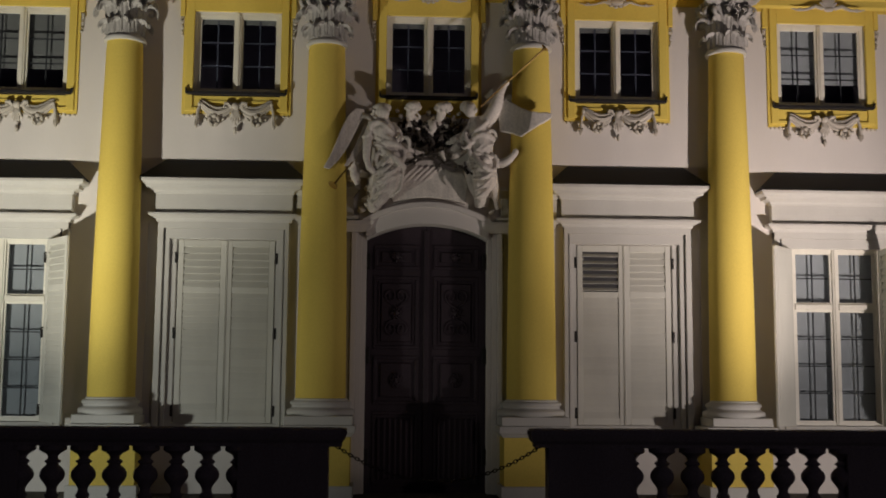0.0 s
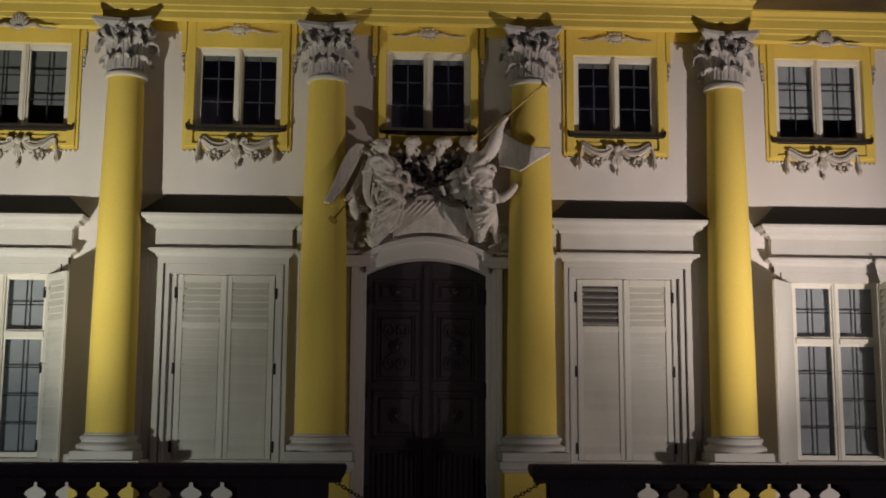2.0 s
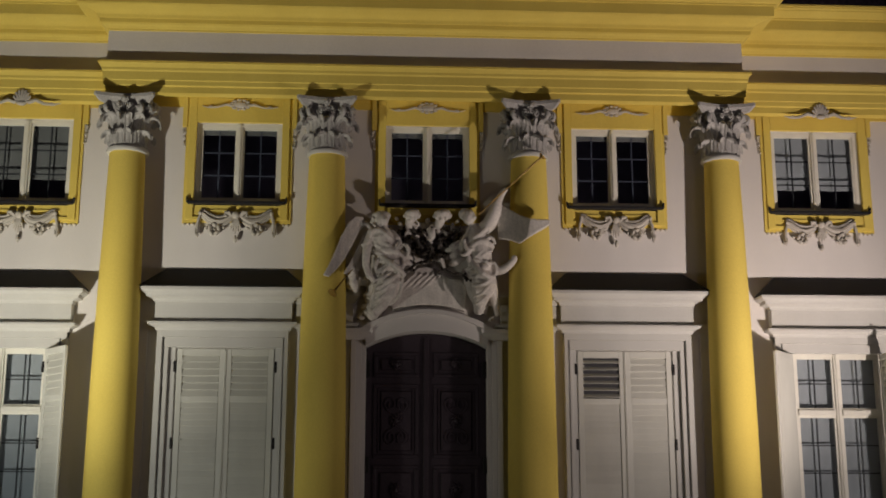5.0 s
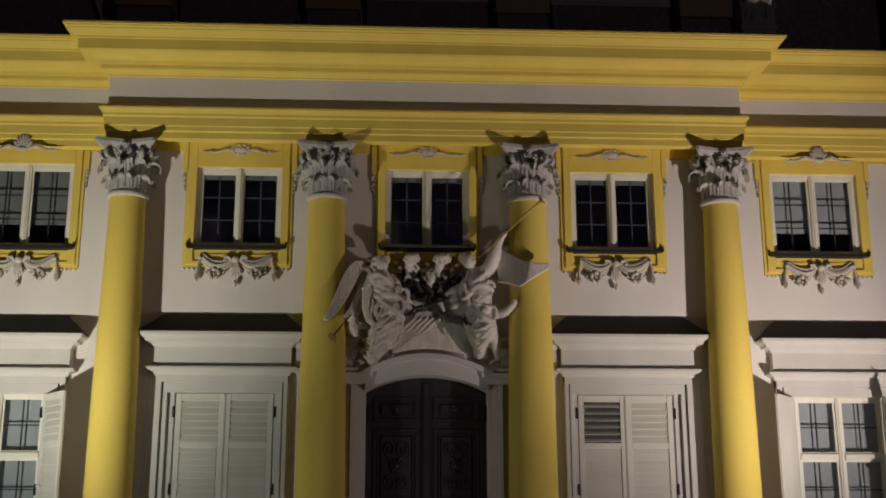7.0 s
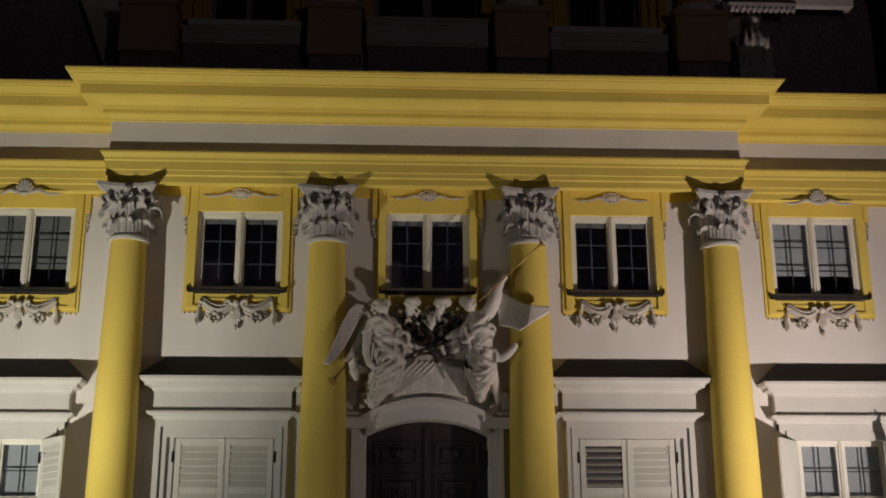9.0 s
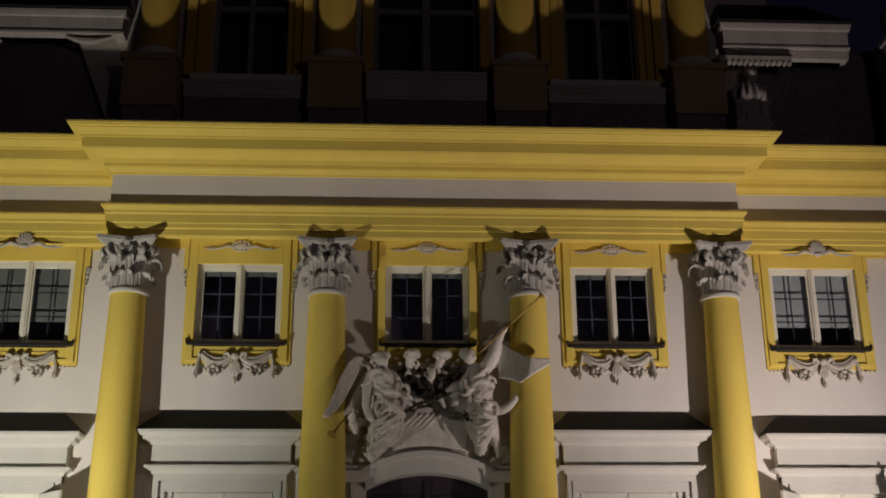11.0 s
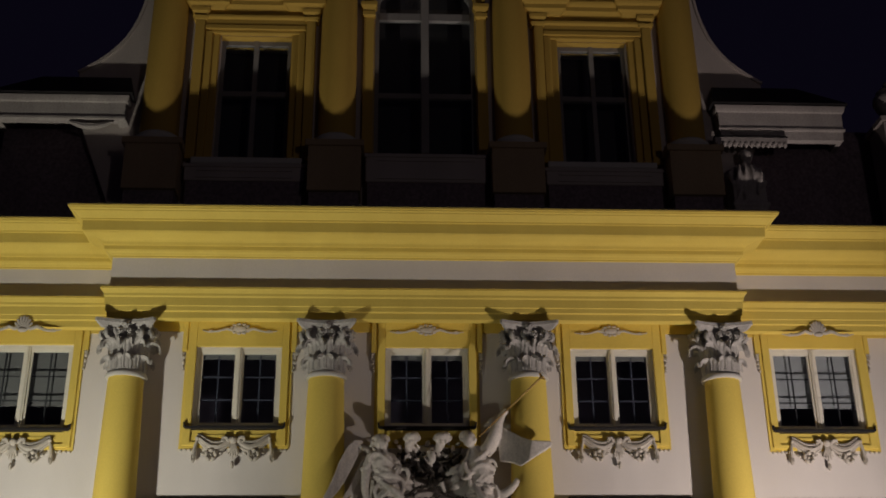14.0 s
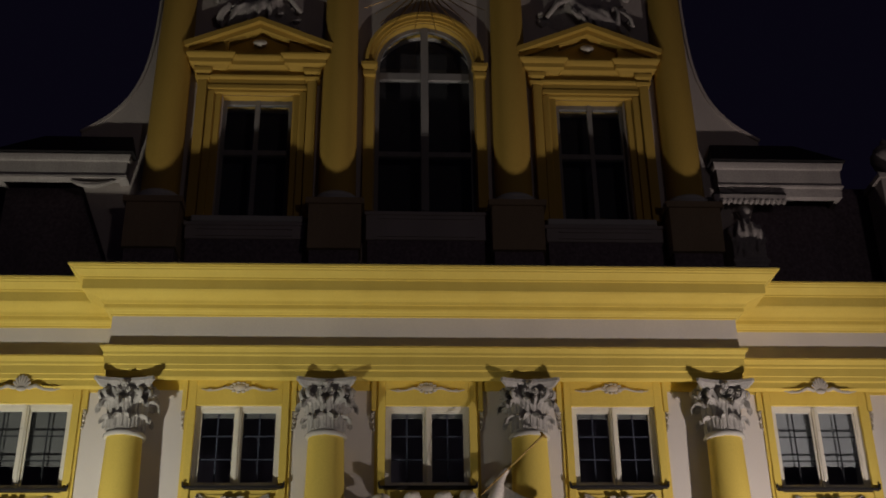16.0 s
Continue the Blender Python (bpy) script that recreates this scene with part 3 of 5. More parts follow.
# ---- windows ----
def casement(name, x0, x1, z0, z1, y, label, transom=None, rows=(2,), bar=None, behind=None, deep=0.0, cloth=None, rounded=False):
    """A two-leaved window in an opening: frame, mullion, sashes, panes, glazing bars; behind: a blind down to a height."""
    w = thing(name, label, "window", "windows of the front", "structure")
    f = 0.07
    part("window_frame", boxes((x0, x0 + f, y, y + 0.09, z0, z1), (x1 - f, x1, y, y + 0.09, z0, z1), (x0 + f, x1 - f, y, y + 0.09, z1 - f, z1), (x0 + f, x1 - f, y, y + 0.09, z0, z0 + f * 0.8)), FRAME, w)
    c = (x0 + x1) / 2
    part("mullion", boxes((c - 0.052, c + 0.052, y - 0.03, y + 0.085, z0 + 0.01, z1 - 0.01), (c - 0.022, c + 0.022, y - 0.055, y - 0.03, z0 + 0.01, z1 - 0.01), bevel=0.006), FRAME, w)
    stages = [(z0 + f * 0.8, z1 - f)]
    if transom:
        part("transom", boxes((x0 + f, c - 0.066, y - 0.035, y + 0.085, transom - 0.055, transom + 0.055), (c + 0.066, x1 - f, y - 0.035, y + 0.085, transom - 0.055, transom + 0.055), bevel=0.006), FRAME, w)
        stages = [(z0 + f * 0.8, transom - 0.055), (transom + 0.055, z1 - f)]
    for (a, b), n in zip(stages, rows):
        for p, q in ((x0 + f, c - 0.052), (c + 0.052, x1 - f)):
            k = 0.036
            sash = part("sash", boxes((p + 0.003, p + k, y + 0.02, y + 0.07, a, b), (q - k, q - 0.003, y + 0.02, y + 0.07, a, b), (p + k, q - k, y + 0.02, y + 0.07, a, a + k), (p + k, q - k, y + 0.02, y + 0.07, b - k, b)), FRAME, w)
            g = part("pane", boxes((p + k, q - k, y + 0.045, y + 0.05, a + k, b - k)), GLASS, sash)
            g.visible_shadow = False
            if rounded:
                l, r, h = p + k - 0.01, q - k + 0.01, b - k + 0.01
                out = [(l, h), (l, h - 0.20)] + [(l + 0.10 - 0.10 * math.cos(radians(15 * i)), h - 0.20 + 0.10 * math.sin(radians(15 * i))) for i in range(1, 7)]
                out += [(r - (x - l), z) for x, z in reversed(out)]
                part("head_board", plate(bm_new(), out, y + 0.075, y + 0.09), DARKBLIND, sash, "dark grey board with rounded corners")
            m = (p + q) / 2
            part("glazing_bar", boxes((m - 0.013, m + 0.013, y + 0.06 + deep, y + 0.085 + deep, a, b)), bar, sash)
            for i in range(n):
                z = a + k + (b - a - 2 * k) * (i + 1) / (n + 1)
                part("glazing_bar", boxes((p + 0.02, q - 0.02, y + 0.062 + deep, y + 0.083 + deep, z - 0.012, z + 0.012)), bar, sash)
    if behind:
        tagged(part("window_blind", boxes((x0 + 0.02, x1 - 0.02, y + 0.22, y + 0.225, behind, z1 - 0.01)), cloth or BLIND), "grey fabric blind drawn behind the window", "blind", "window blinds")
    return w


DIM = "white two-leaved upper window with dark unlit panes"
casement("window_1", -4.395, -2.785, 7.97, 9.515, 0.05, DIM, rows=(2,), bar=PALEBAR, rounded=True)
casement("window_2", -0.795, 0.795, 7.97, 9.515, 0.05, DIM, rows=(2,), bar=PALEBAR, rounded=True)
casement("window_3", 2.785, 4.395, 7.97, 9.515, 0.05, DIM, rows=(2,), bar=PALEBAR, rounded=True)
SHADE = "white two-leaved upper window with a grey blind half drawn"
LIT = "tall white four-part window with leaded panes and a grey blind"
for s, i in ((-1, 4), (1, 6)):
    a, b = sorted((s * 6.805, s * 8.555))
    casement("window_%d" % i, a, b, 8.0, 9.635, SIDE + 0.05, SHADE, rows=(2,), bar=LEAD, behind=8.5, cloth=DARKBLIND if s < 0 else None)
    a, b = sorted((s * 6.985, s * 8.695))
    casement("window_%d" % (i + 1), a, b, 1.855, 5.215, SIDE + 0.05, LIT, transom=4.09, rows=(3, 1), bar=LEAD, behind=1.87)


# ---- dressings of the upper windows ----
TOPZ = 10.055


def surround(cx, y, half, z0, z1):
    """Yellow eared window surround in two layers, with a bead row at its foot."""
    s = thing("window_surround", "yellow eared plaster window surround with beaded foot", "window surround", "surrounds of the upper windows", at=(cx, y, 0))
    o = half + 0.2
    lo = z0 - 0.41
    for k in (-1, 1):
        a, b = sorted((k * half, k * o))
        part("jamb", boxes((a, b, -0.035, 0.004, lo, TOPZ)), YELLOW, s)
        a, b = sorted((k * half, k * (o - 0.055)))
        part("inner_jamb", boxes((a, b, -0.075, -0.034, lo + 0.09, TOPZ), bevel=0.008), YELLOW, s)
        a, b = sorted((k * (o - 0.02), k * (o + 0.075)))
        part("ear", boxes((a, b, -0.06, 0.004, z1 - 0.10, TOPZ), bevel=0.008), YELLOW, s)
        a, b = sorted((k * (half - 0.16), k * (o - 0.055)))
        part("foot", boxes((a, b, -0.073, -0.034, lo + 0.06, lo + 0.13), bevel=0.008), YELLOW, s)
        for i in range(4):
            x = k * (half - 0.14 + 0.085 * i + 0.04)
            bead = part("bead", blob(bm_new(), (0, 0, 0), (0.026, 0.03, 0.03), sub=1), STONE, s, smooth=True, at=(x, -0.03, lo - 0.02))
        bm = bm_new()
        x = k * (o + 0.035)
        tube(bm, [(x - k * 0.02, -0.03, z1 - 0.12), (x + k * 0.03, -0.04, z1 - 0.16), (x + k * 0.02, -0.04, z1 - 0.22), (x - k * 0.02, -0.04, z1 - 0.20)], [0.022, 0.028, 0.024, 0.016], 6)
        blob(bm, (x, -0.03, z1 - 0.30), (0.03, 0.03, 0.045), sub=1)
        blob(bm, (x, -0.03, z1 - 0.40), (0.022, 0.026, 0.035), sub=1)
        blob(bm, (x - k * 0.015, -0.03, z1 - 0.47), (0.03, 0.026, 0.03), sub=1)
        part("drop", bm, STONE, s, "small carved scroll and husks", smooth=True)
    part("head", boxes((-half, half, -0.075, 0.004, z1, TOPZ)), YELLOW, s)
    part("apron", boxes((-half, half, -0.035, 0.004, lo + 0.02, z0 - 0.06), (-half + 0.15, half - 0.15, -0.06, -0.034, lo + 0.22, lo + 0.26)), YELLOW, s)
    return s


def sill(cx, y, half, z):
    s = thing("window_sill", "dark sheet metal window sill with turned-up ends", "window sill", "sills of the upper windows", at=(cx, y, 0))
    part("sheet", boxes((-half, half, -0.14, 0.06, z - 0.05, z + 0.005), bevel=0.006), SHEET, s)
    for k in (-1, 1):
        part("upstand", plate(bm_new(), [(k * half, z - 0.05), (k * (half + 0.035), z - 0.02), (k * (half + 0.04), z + 0.08), (k * (half + 0.02), z + 0.08), (k * half, z + 0.005)], -0.14, 0.0), SHEET, s)
    return s


def festoon(cx, y, z):
    """Carved swags with a middle fan, two flowers and two end tassels, hung under a window."""
    f = thing("festoon", "carved grey stucco festoon with flowers and tassels", "festoon", "festoons under the upper windows", at=(cx, y, z))
    bm = bm_new()
    for i in range(5):
        a = radians(-90 + (i - 2) * 14)
        n = 0.25 - 0.025 * abs(i - 2)
        petal = tube(bm_new(), [(0.012 * (i - 2), -0.06, 0.0), (0.12 * math.cos(a), -0.10, 0.12 * math.sin(a)), (n * math.cos(a), -0.07, n * math.sin(a))], [0.02, 0.03, 0.012], 6)
        part("petal", petal, STONE, f, smooth=True)
    blob(bm, (0, -0.09, 0.02), (0.075, 0.06, 0.055), sub=2)
    part("pendant", blob(bm_new(), (0, -0.07, -0.33), (0.035, 0.04, 0.06), sub=2), STONE, f, smooth=True)
    part("boss", bm, STONE, f, smooth=True)
    for k in (-1, 1):
        bm = bm_new()
        pts, rad = [], []
        for i in range(15):
            t = i / 14
            x = 0.07 + 0.60 * t
            zz = 0.03 - 0.115 * math.sin(math.pi * min(1, t * 1.12)) ** 0.9 + 0.02 * t
            pts.append((k * x, -0.05 - 0.03 * math.sin(math.pi * t), zz))
            rad.append(0.055 + 0.03 * math.sin(math.pi * t))
        for dz, q in ((0.0, 0.55), (0.055, 0.4), (-0.05, 0.42)):
            tube(bm, [(p[0], p[1] + abs(dz) * 0.3, p[2] + dz * (0.4 + r * 9)) for p, r in zip(pts, rad)], [r * q for r in rad], 7)
        part("swag", bm, STONE, f, smooth=True)
        bm = bm_new()
        tube(bm, [(k * 0.07, -0.07, 0.0), (k * 0.13, -0.09, 0.06), (k * 0.2, -0.09, 0.055), (k * 0.205, -0.09, 0.01), (k * 0.17, -0.09, 0.005)], [0.03, 0.032, 0.028, 0.022, 0.015], 7)
        part("curl", bm, STONE, f, smooth=True)
        bm = bm_new()
        for i in range(5):
            a = 2 * math.pi * i / 5 + 0.3
            blob(bm, (k * 0.39 + 0.085 * math.cos(a), -0.11, -0.195 + 0.066 * math.sin(a)), (0.052, 0.035, 0.034), turn=-math.degrees(a) + 90, sub=2)
        blob(bm, (k * 0.39, -0.10, -0.195), 0.026, sub=1)
        blob(bm, (k * 0.39, -0.045, -0.195), (0.12, 0.03, 0.09), sub=1)
        for dx, dz in ((-0.16, 0.03), (0.16, 0.04), (-0.09, 0.11), (0.08, 0.11)):
            blob(bm, (k * 0.39 + dx, -0.06, -0.20 + dz), (0.045, 0.03, 0.028), turn=math.degrees(math.atan2(dz, dx)) * -1, sub=1)
        part("flower", bm, STONE, f, "carved rose with leaves", smooth=True)
        bm = bm_new()
        tube(bm, [(k * 0.66, -0.06, 0.04), (k * 0.695, -0.07, -0.05), (k * 0.71, -0.07, -0.14), (k * 0.715, -0.07, -0.23), (k * 0.715, -0.07, -0.30)], [0.024, 0.030, 0.028, 0.044, 0.018], 8)
        blob(bm, (k * 0.665, -0.07, 0.05), 0.04, sub=1)
        for i in range(3):
            blob(bm, (k * 0.715 + 0.022 * (i - 1), -0.10, -0.235), (0.012, 0.02, 0.05), sub=1)
        part("tassel", bm, STONE, f, smooth=True)
    f.scale = (1.0, 1.3, 1.3)
    return f


def crest(cx, y, z, big):
    """The shell or cartouche over an upper window, with trailing scrolls."""
    c = thing("crest", "carved grey shell crest with trailing scrolls" if big else "carved grey cartouche with trailing scrolls", "crest", "crests over the upper windows", at=(cx, y, z))
    bm = bm_new()
    if big:
        for i in range(9):
            a = radians(12 + 156 * i / 8)
            part("rib", tube(bm_new(), [(0, -0.05, 0.0), (0.10 * math.cos(a), -0.09, 0.12 * math.sin(a)), (0.18 * math.cos(a), -0.06, 0.27 * math.sin(a))], [0.02, 0.028, 0.026], 6), STONE, c, smooth=True)
        blob(bm, (0, -0.08, 0.0), (0.10, 0.06, 0.05), sub=2)
    else:
        blob(bm, (0, -0.05, 0.05), (0.14, 0.06, 0.075), sub=2)
        for i in range(11):
            a = 2 * math.pi * i / 11
            blob(bm, (0.165 * math.cos(a), -0.055, 0.05 + 0.095 * math.sin(a)), (0.05, 0.035, 0.028), sub=1)
    part("shell" if big else "cartouche", bm, STONE, c, smooth=True)
    for k in (-1, 1):
        bm = tube(bm_new(), [(k * 0.12, -0.06, 0.02), (k * 0.26, -0.07, 0.05 + 0.02 * big), (k * 0.42, -0.06, 0.0), (k * 0.58, -0.05, -0.015), (k * 0.72, -0.04, 0.015)], [0.04, 0.04, 0.03, 0.026, 0.008] if big else [0.032, 0.028, 0.02, 0.018, 0.007], 7)
        blob(bm, (k * 0.56, -0.05, 0.01), (0.05, 0.03, 0.022), sub=1)
        part("scroll", bm, STONE, c, smooth=True)
    c.scale = (1.0, 0.65, 1.0)
    return c


for cx, y, half, z0, z1, big in ((-3.59, 0, 0.81, 7.95, 9.52, 0), (0, 0, 0.80, 7.95, 9.52, 0), (3.59, 0, 0.81, 7.95, 9.52, 0), (-7.68, SIDE, 0.88, 7.98, 9.64, 1), (7.68, SIDE, 0.88, 7.98, 9.64, 1)):
    surround(cx, y, half, z0, z1)
    sill(cx, y, half + 0.09, z0)
    crest(cx, BACK - 0.03 if big else -0.07, 9.79 if big else 9.81, big)
    if cx:
        festoon(cx, y, z0 - 0.29)


# ---- portal and door ----
portal = thing("portal", "pale stucco door surround with a flat arched hood", "door surround")
for s in (-1, 1):
    for lo, hi, d in ((1.12, 1.20, 0.03), (1.20, 1.30, 0.08), (1.30, 1.40, 0.13)):
        a, b = sorted((s * lo, s * hi))
        part("jamb", boxes((a, b, -d, 0.004, GROUND, 5.36), bevel=0.008), WHITE, portal)
    a, b = sorted((s * 1.10, s * 1.50))
    part("impost", sweep(bm_new(), [(a, 0), (a, -0.13), (b, -0.13), (b, 0)], [(0, 5.36), (0.02, 5.38), (0.05, 5.44), (0.09, 5.49), (0.10, 5.56), (0.0, 5.57), (-0.02, 5.57), (-0.02, 5.36)]), WHITE, portal)
inner, outer = segment(1.12, 5.25, 5.53), segment(1.16, 5.56, 5.90)
bm = band(bm_new(), inner, outer, -0.16, 0.62)
band(bm, segment(1.14, 5.50, 5.84), segment(1.2, 5.585, 5.925), -0.22, -0.158)
part("arch", bm, WHITE, portal, "flat moulded arch")

door = thing("door_1", "dark carved oak double door with an arched head, closed", "door", kind="structure")
for s in (-1, 1):
    top = [p for p in segment(1.11, 5.24, 5.52, 20) if p[0] * s >= -1e-6]
    xs = [p[0] for p in top]
    lo, hi = min(xs), max(xs)
    lo, hi = (lo, hi - 0.006) if s < 0 else (lo + 0.006, hi)
    out = [(min(max(x, lo), hi), z) for x, z in top]
    leaf = part("door_leaf", plate(bm_new(), [(lo, GROUND + 0.01)] + [(p[0], p[1]) for p in out] + [(hi, GROUND + 0.01)], 0.22, 0.28), WOOD, door)
    c = (lo + hi) / 2
    for z0, z1 in ((0.72, 2.08), (2.20, 3.10), (3.22, 4.58), (4.70, 5.17)):
        h = 0.42
        p = part("panel", boxes((c - h, c + h, 0.19, 0.222, z0, z0 + 0.07), (c - h, c + h, 0.19, 0.222, z1 - 0.07, z1), (c - h, c - h + 0.07, 0.19, 0.222, z0 + 0.07, z1 - 0.07), (c + h - 0.07, c + h, 0.19, 0.222, z0 + 0.07, z1 - 0.07), bevel=0.012), WOOD, leaf)
        part("field", boxes((c - h + 0.13, c + h - 0.13, 0.185, 0.222, z0 + 0.13, z1 - 0.13), bevel=0.02), WOOD, p)
        zc, hz, hx = (z0 + z1) / 2, (z1 - z0) / 2 - 0.2, h - 0.18
        if z1 < 2.1:
            for i in range(7):
                x = c - h + 0.12 + (2 * h - 0.24) * i / 6
                part("reed", tube(bm_new(), [(x, 0.182, z0 + 0.12), (x, 0.172, z0 + 0.2), (x, 0.172, z1 - 0.2), (x, 0.182, z1 - 0.12)], [0.014, 0.024, 0.024, 0.014], 6), WOOD, p, smooth=True)
            continue
        boss = bm_new()
        for i in range(8):
            a = 2 * math.pi * i / 8
            tube(boss, [(c, 0.18, zc), (c + 0.07 * math.cos(a), 0.16, zc + 0.09 * math.sin(a)), (c + 0.12 * math.cos(a + 0.5), 0.172, zc + 0.15 * math.sin(a + 0.5) * min(1, hz / 0.25))], [0.018, 0.028, 0.01], 6)
        blob(boss, (c, 0.165, zc), (0.055, 0.04, 0.065), sub=2)
        part("carving", boss, WOOD, p, smooth=True)
        if hz > 0.3:
            for kx in (-1, 1):
                for kz in (-1, 1):
                    curl = []
                    for i in range(14):
                        q = i / 13
                        a = q * 7.5
                        r = 0.11 * (1 - 0.8 * q)
                        curl.append((c + kx * (0.13 + r * math.cos(a) - 0.03), 0.178 - 0.02 * q, zc + kz * (hz * 0.62 + r * 1.3 * math.sin(a))))
                    scroll = tube(bm_new(), [(c + kx * 0.02, 0.18, zc + kz * 0.1), (c + kx * 0.16, 0.175, zc + kz * hz * 0.4)] + curl, [0.012, 0.02] + [0.022 - 0.012 * i / 13 for i in range(14)], 6)
                    part("scroll", scroll, WOOD, p, smooth=True)
            for i in range(5):
                x = c - h + 0.10 + (2 * h - 0.2) * i / 4
                if i in (0, 4):
                    part("reed", tube(bm_new(), [(x, 0.187, z0 + 0.1), (x, 0.187, z1 - 0.1)], 0.014, 6), WOOD, p, smooth=True)
    for z in (1.25, 3.10, 4.85):
        x = s * 1.105
        part("hinge", boxes((x - 0.06, x + 0.06, 0.13, 0.225, z - 0.15, z + 0.15), bevel=0.01), IRON, leaf, "black iron hinge block")
part("cover_strip", boxes((-0.05, 0.05, 0.165, 0.225, GROUND + 0.02, 5.44), bevel=0.015), WOOD, door)
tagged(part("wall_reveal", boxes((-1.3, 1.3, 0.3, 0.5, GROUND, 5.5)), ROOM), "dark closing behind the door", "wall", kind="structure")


# ---- attic storey over the cornice ----
ATTIC = 0.25
AW = [(-4.45, -2.88, 13.62, 16.73), (2.88, 4.45, 13.62, 16.73)]
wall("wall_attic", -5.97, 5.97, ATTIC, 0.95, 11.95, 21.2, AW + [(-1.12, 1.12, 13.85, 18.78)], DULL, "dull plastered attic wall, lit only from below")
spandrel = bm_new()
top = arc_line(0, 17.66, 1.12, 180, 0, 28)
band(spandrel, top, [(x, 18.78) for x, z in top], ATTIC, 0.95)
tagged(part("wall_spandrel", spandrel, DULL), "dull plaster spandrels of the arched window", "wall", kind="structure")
tagged(part("roof", boxes((-6.0, 6.0, 1.0, 9.2, 12.05, 20.6), (-11.5, 11.5, 1.4, 9.2, 12.05, 15.2)), TILE_SHADE), "dark brown roofs behind the attic", "roof", kind="structure")


def attic_column(x):
    c = thing("attic_column", "yellow plastered half-column of the attic on a low pedestal", "column", "attic half-columns", at=(x, ATTIC - 0.07, 0))
    part("shaft", lathe(bm_new(), [(0.40, 14.12), (0.395, 16.0), (0.375, 18.5), (0.345, 20.9)], 40), ATTICYELLOW, c, smooth=True)
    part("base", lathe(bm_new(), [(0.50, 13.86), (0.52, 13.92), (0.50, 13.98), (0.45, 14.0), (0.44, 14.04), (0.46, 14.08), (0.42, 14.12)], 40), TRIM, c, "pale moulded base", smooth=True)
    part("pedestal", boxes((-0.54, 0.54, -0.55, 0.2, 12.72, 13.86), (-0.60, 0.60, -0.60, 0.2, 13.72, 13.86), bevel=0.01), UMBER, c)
    part("block", boxes((-0.50, 0.50, -0.45, 0.2, 12.03, 12.72)), TILE_SHADE, c, "footing coloured dark for the cornice's shadow")
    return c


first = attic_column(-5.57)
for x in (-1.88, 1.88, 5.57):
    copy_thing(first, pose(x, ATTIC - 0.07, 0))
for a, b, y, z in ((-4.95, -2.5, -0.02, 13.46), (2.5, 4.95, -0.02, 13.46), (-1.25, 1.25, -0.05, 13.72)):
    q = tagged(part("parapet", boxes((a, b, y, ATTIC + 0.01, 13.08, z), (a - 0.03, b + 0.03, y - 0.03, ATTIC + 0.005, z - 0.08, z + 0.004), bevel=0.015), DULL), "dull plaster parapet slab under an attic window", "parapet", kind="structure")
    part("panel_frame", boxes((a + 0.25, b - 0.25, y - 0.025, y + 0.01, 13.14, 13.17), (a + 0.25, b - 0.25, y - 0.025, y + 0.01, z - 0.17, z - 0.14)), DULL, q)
    tagged(part("parapet_footing", boxes((a + 0.04, b - 0.04, y + 0.04, ATTIC + 0.01, 12.03, 13.079)), TILE_SHADE), "upstand behind the cornice, coloured dark for its shadow", "flashing", kind="structure")


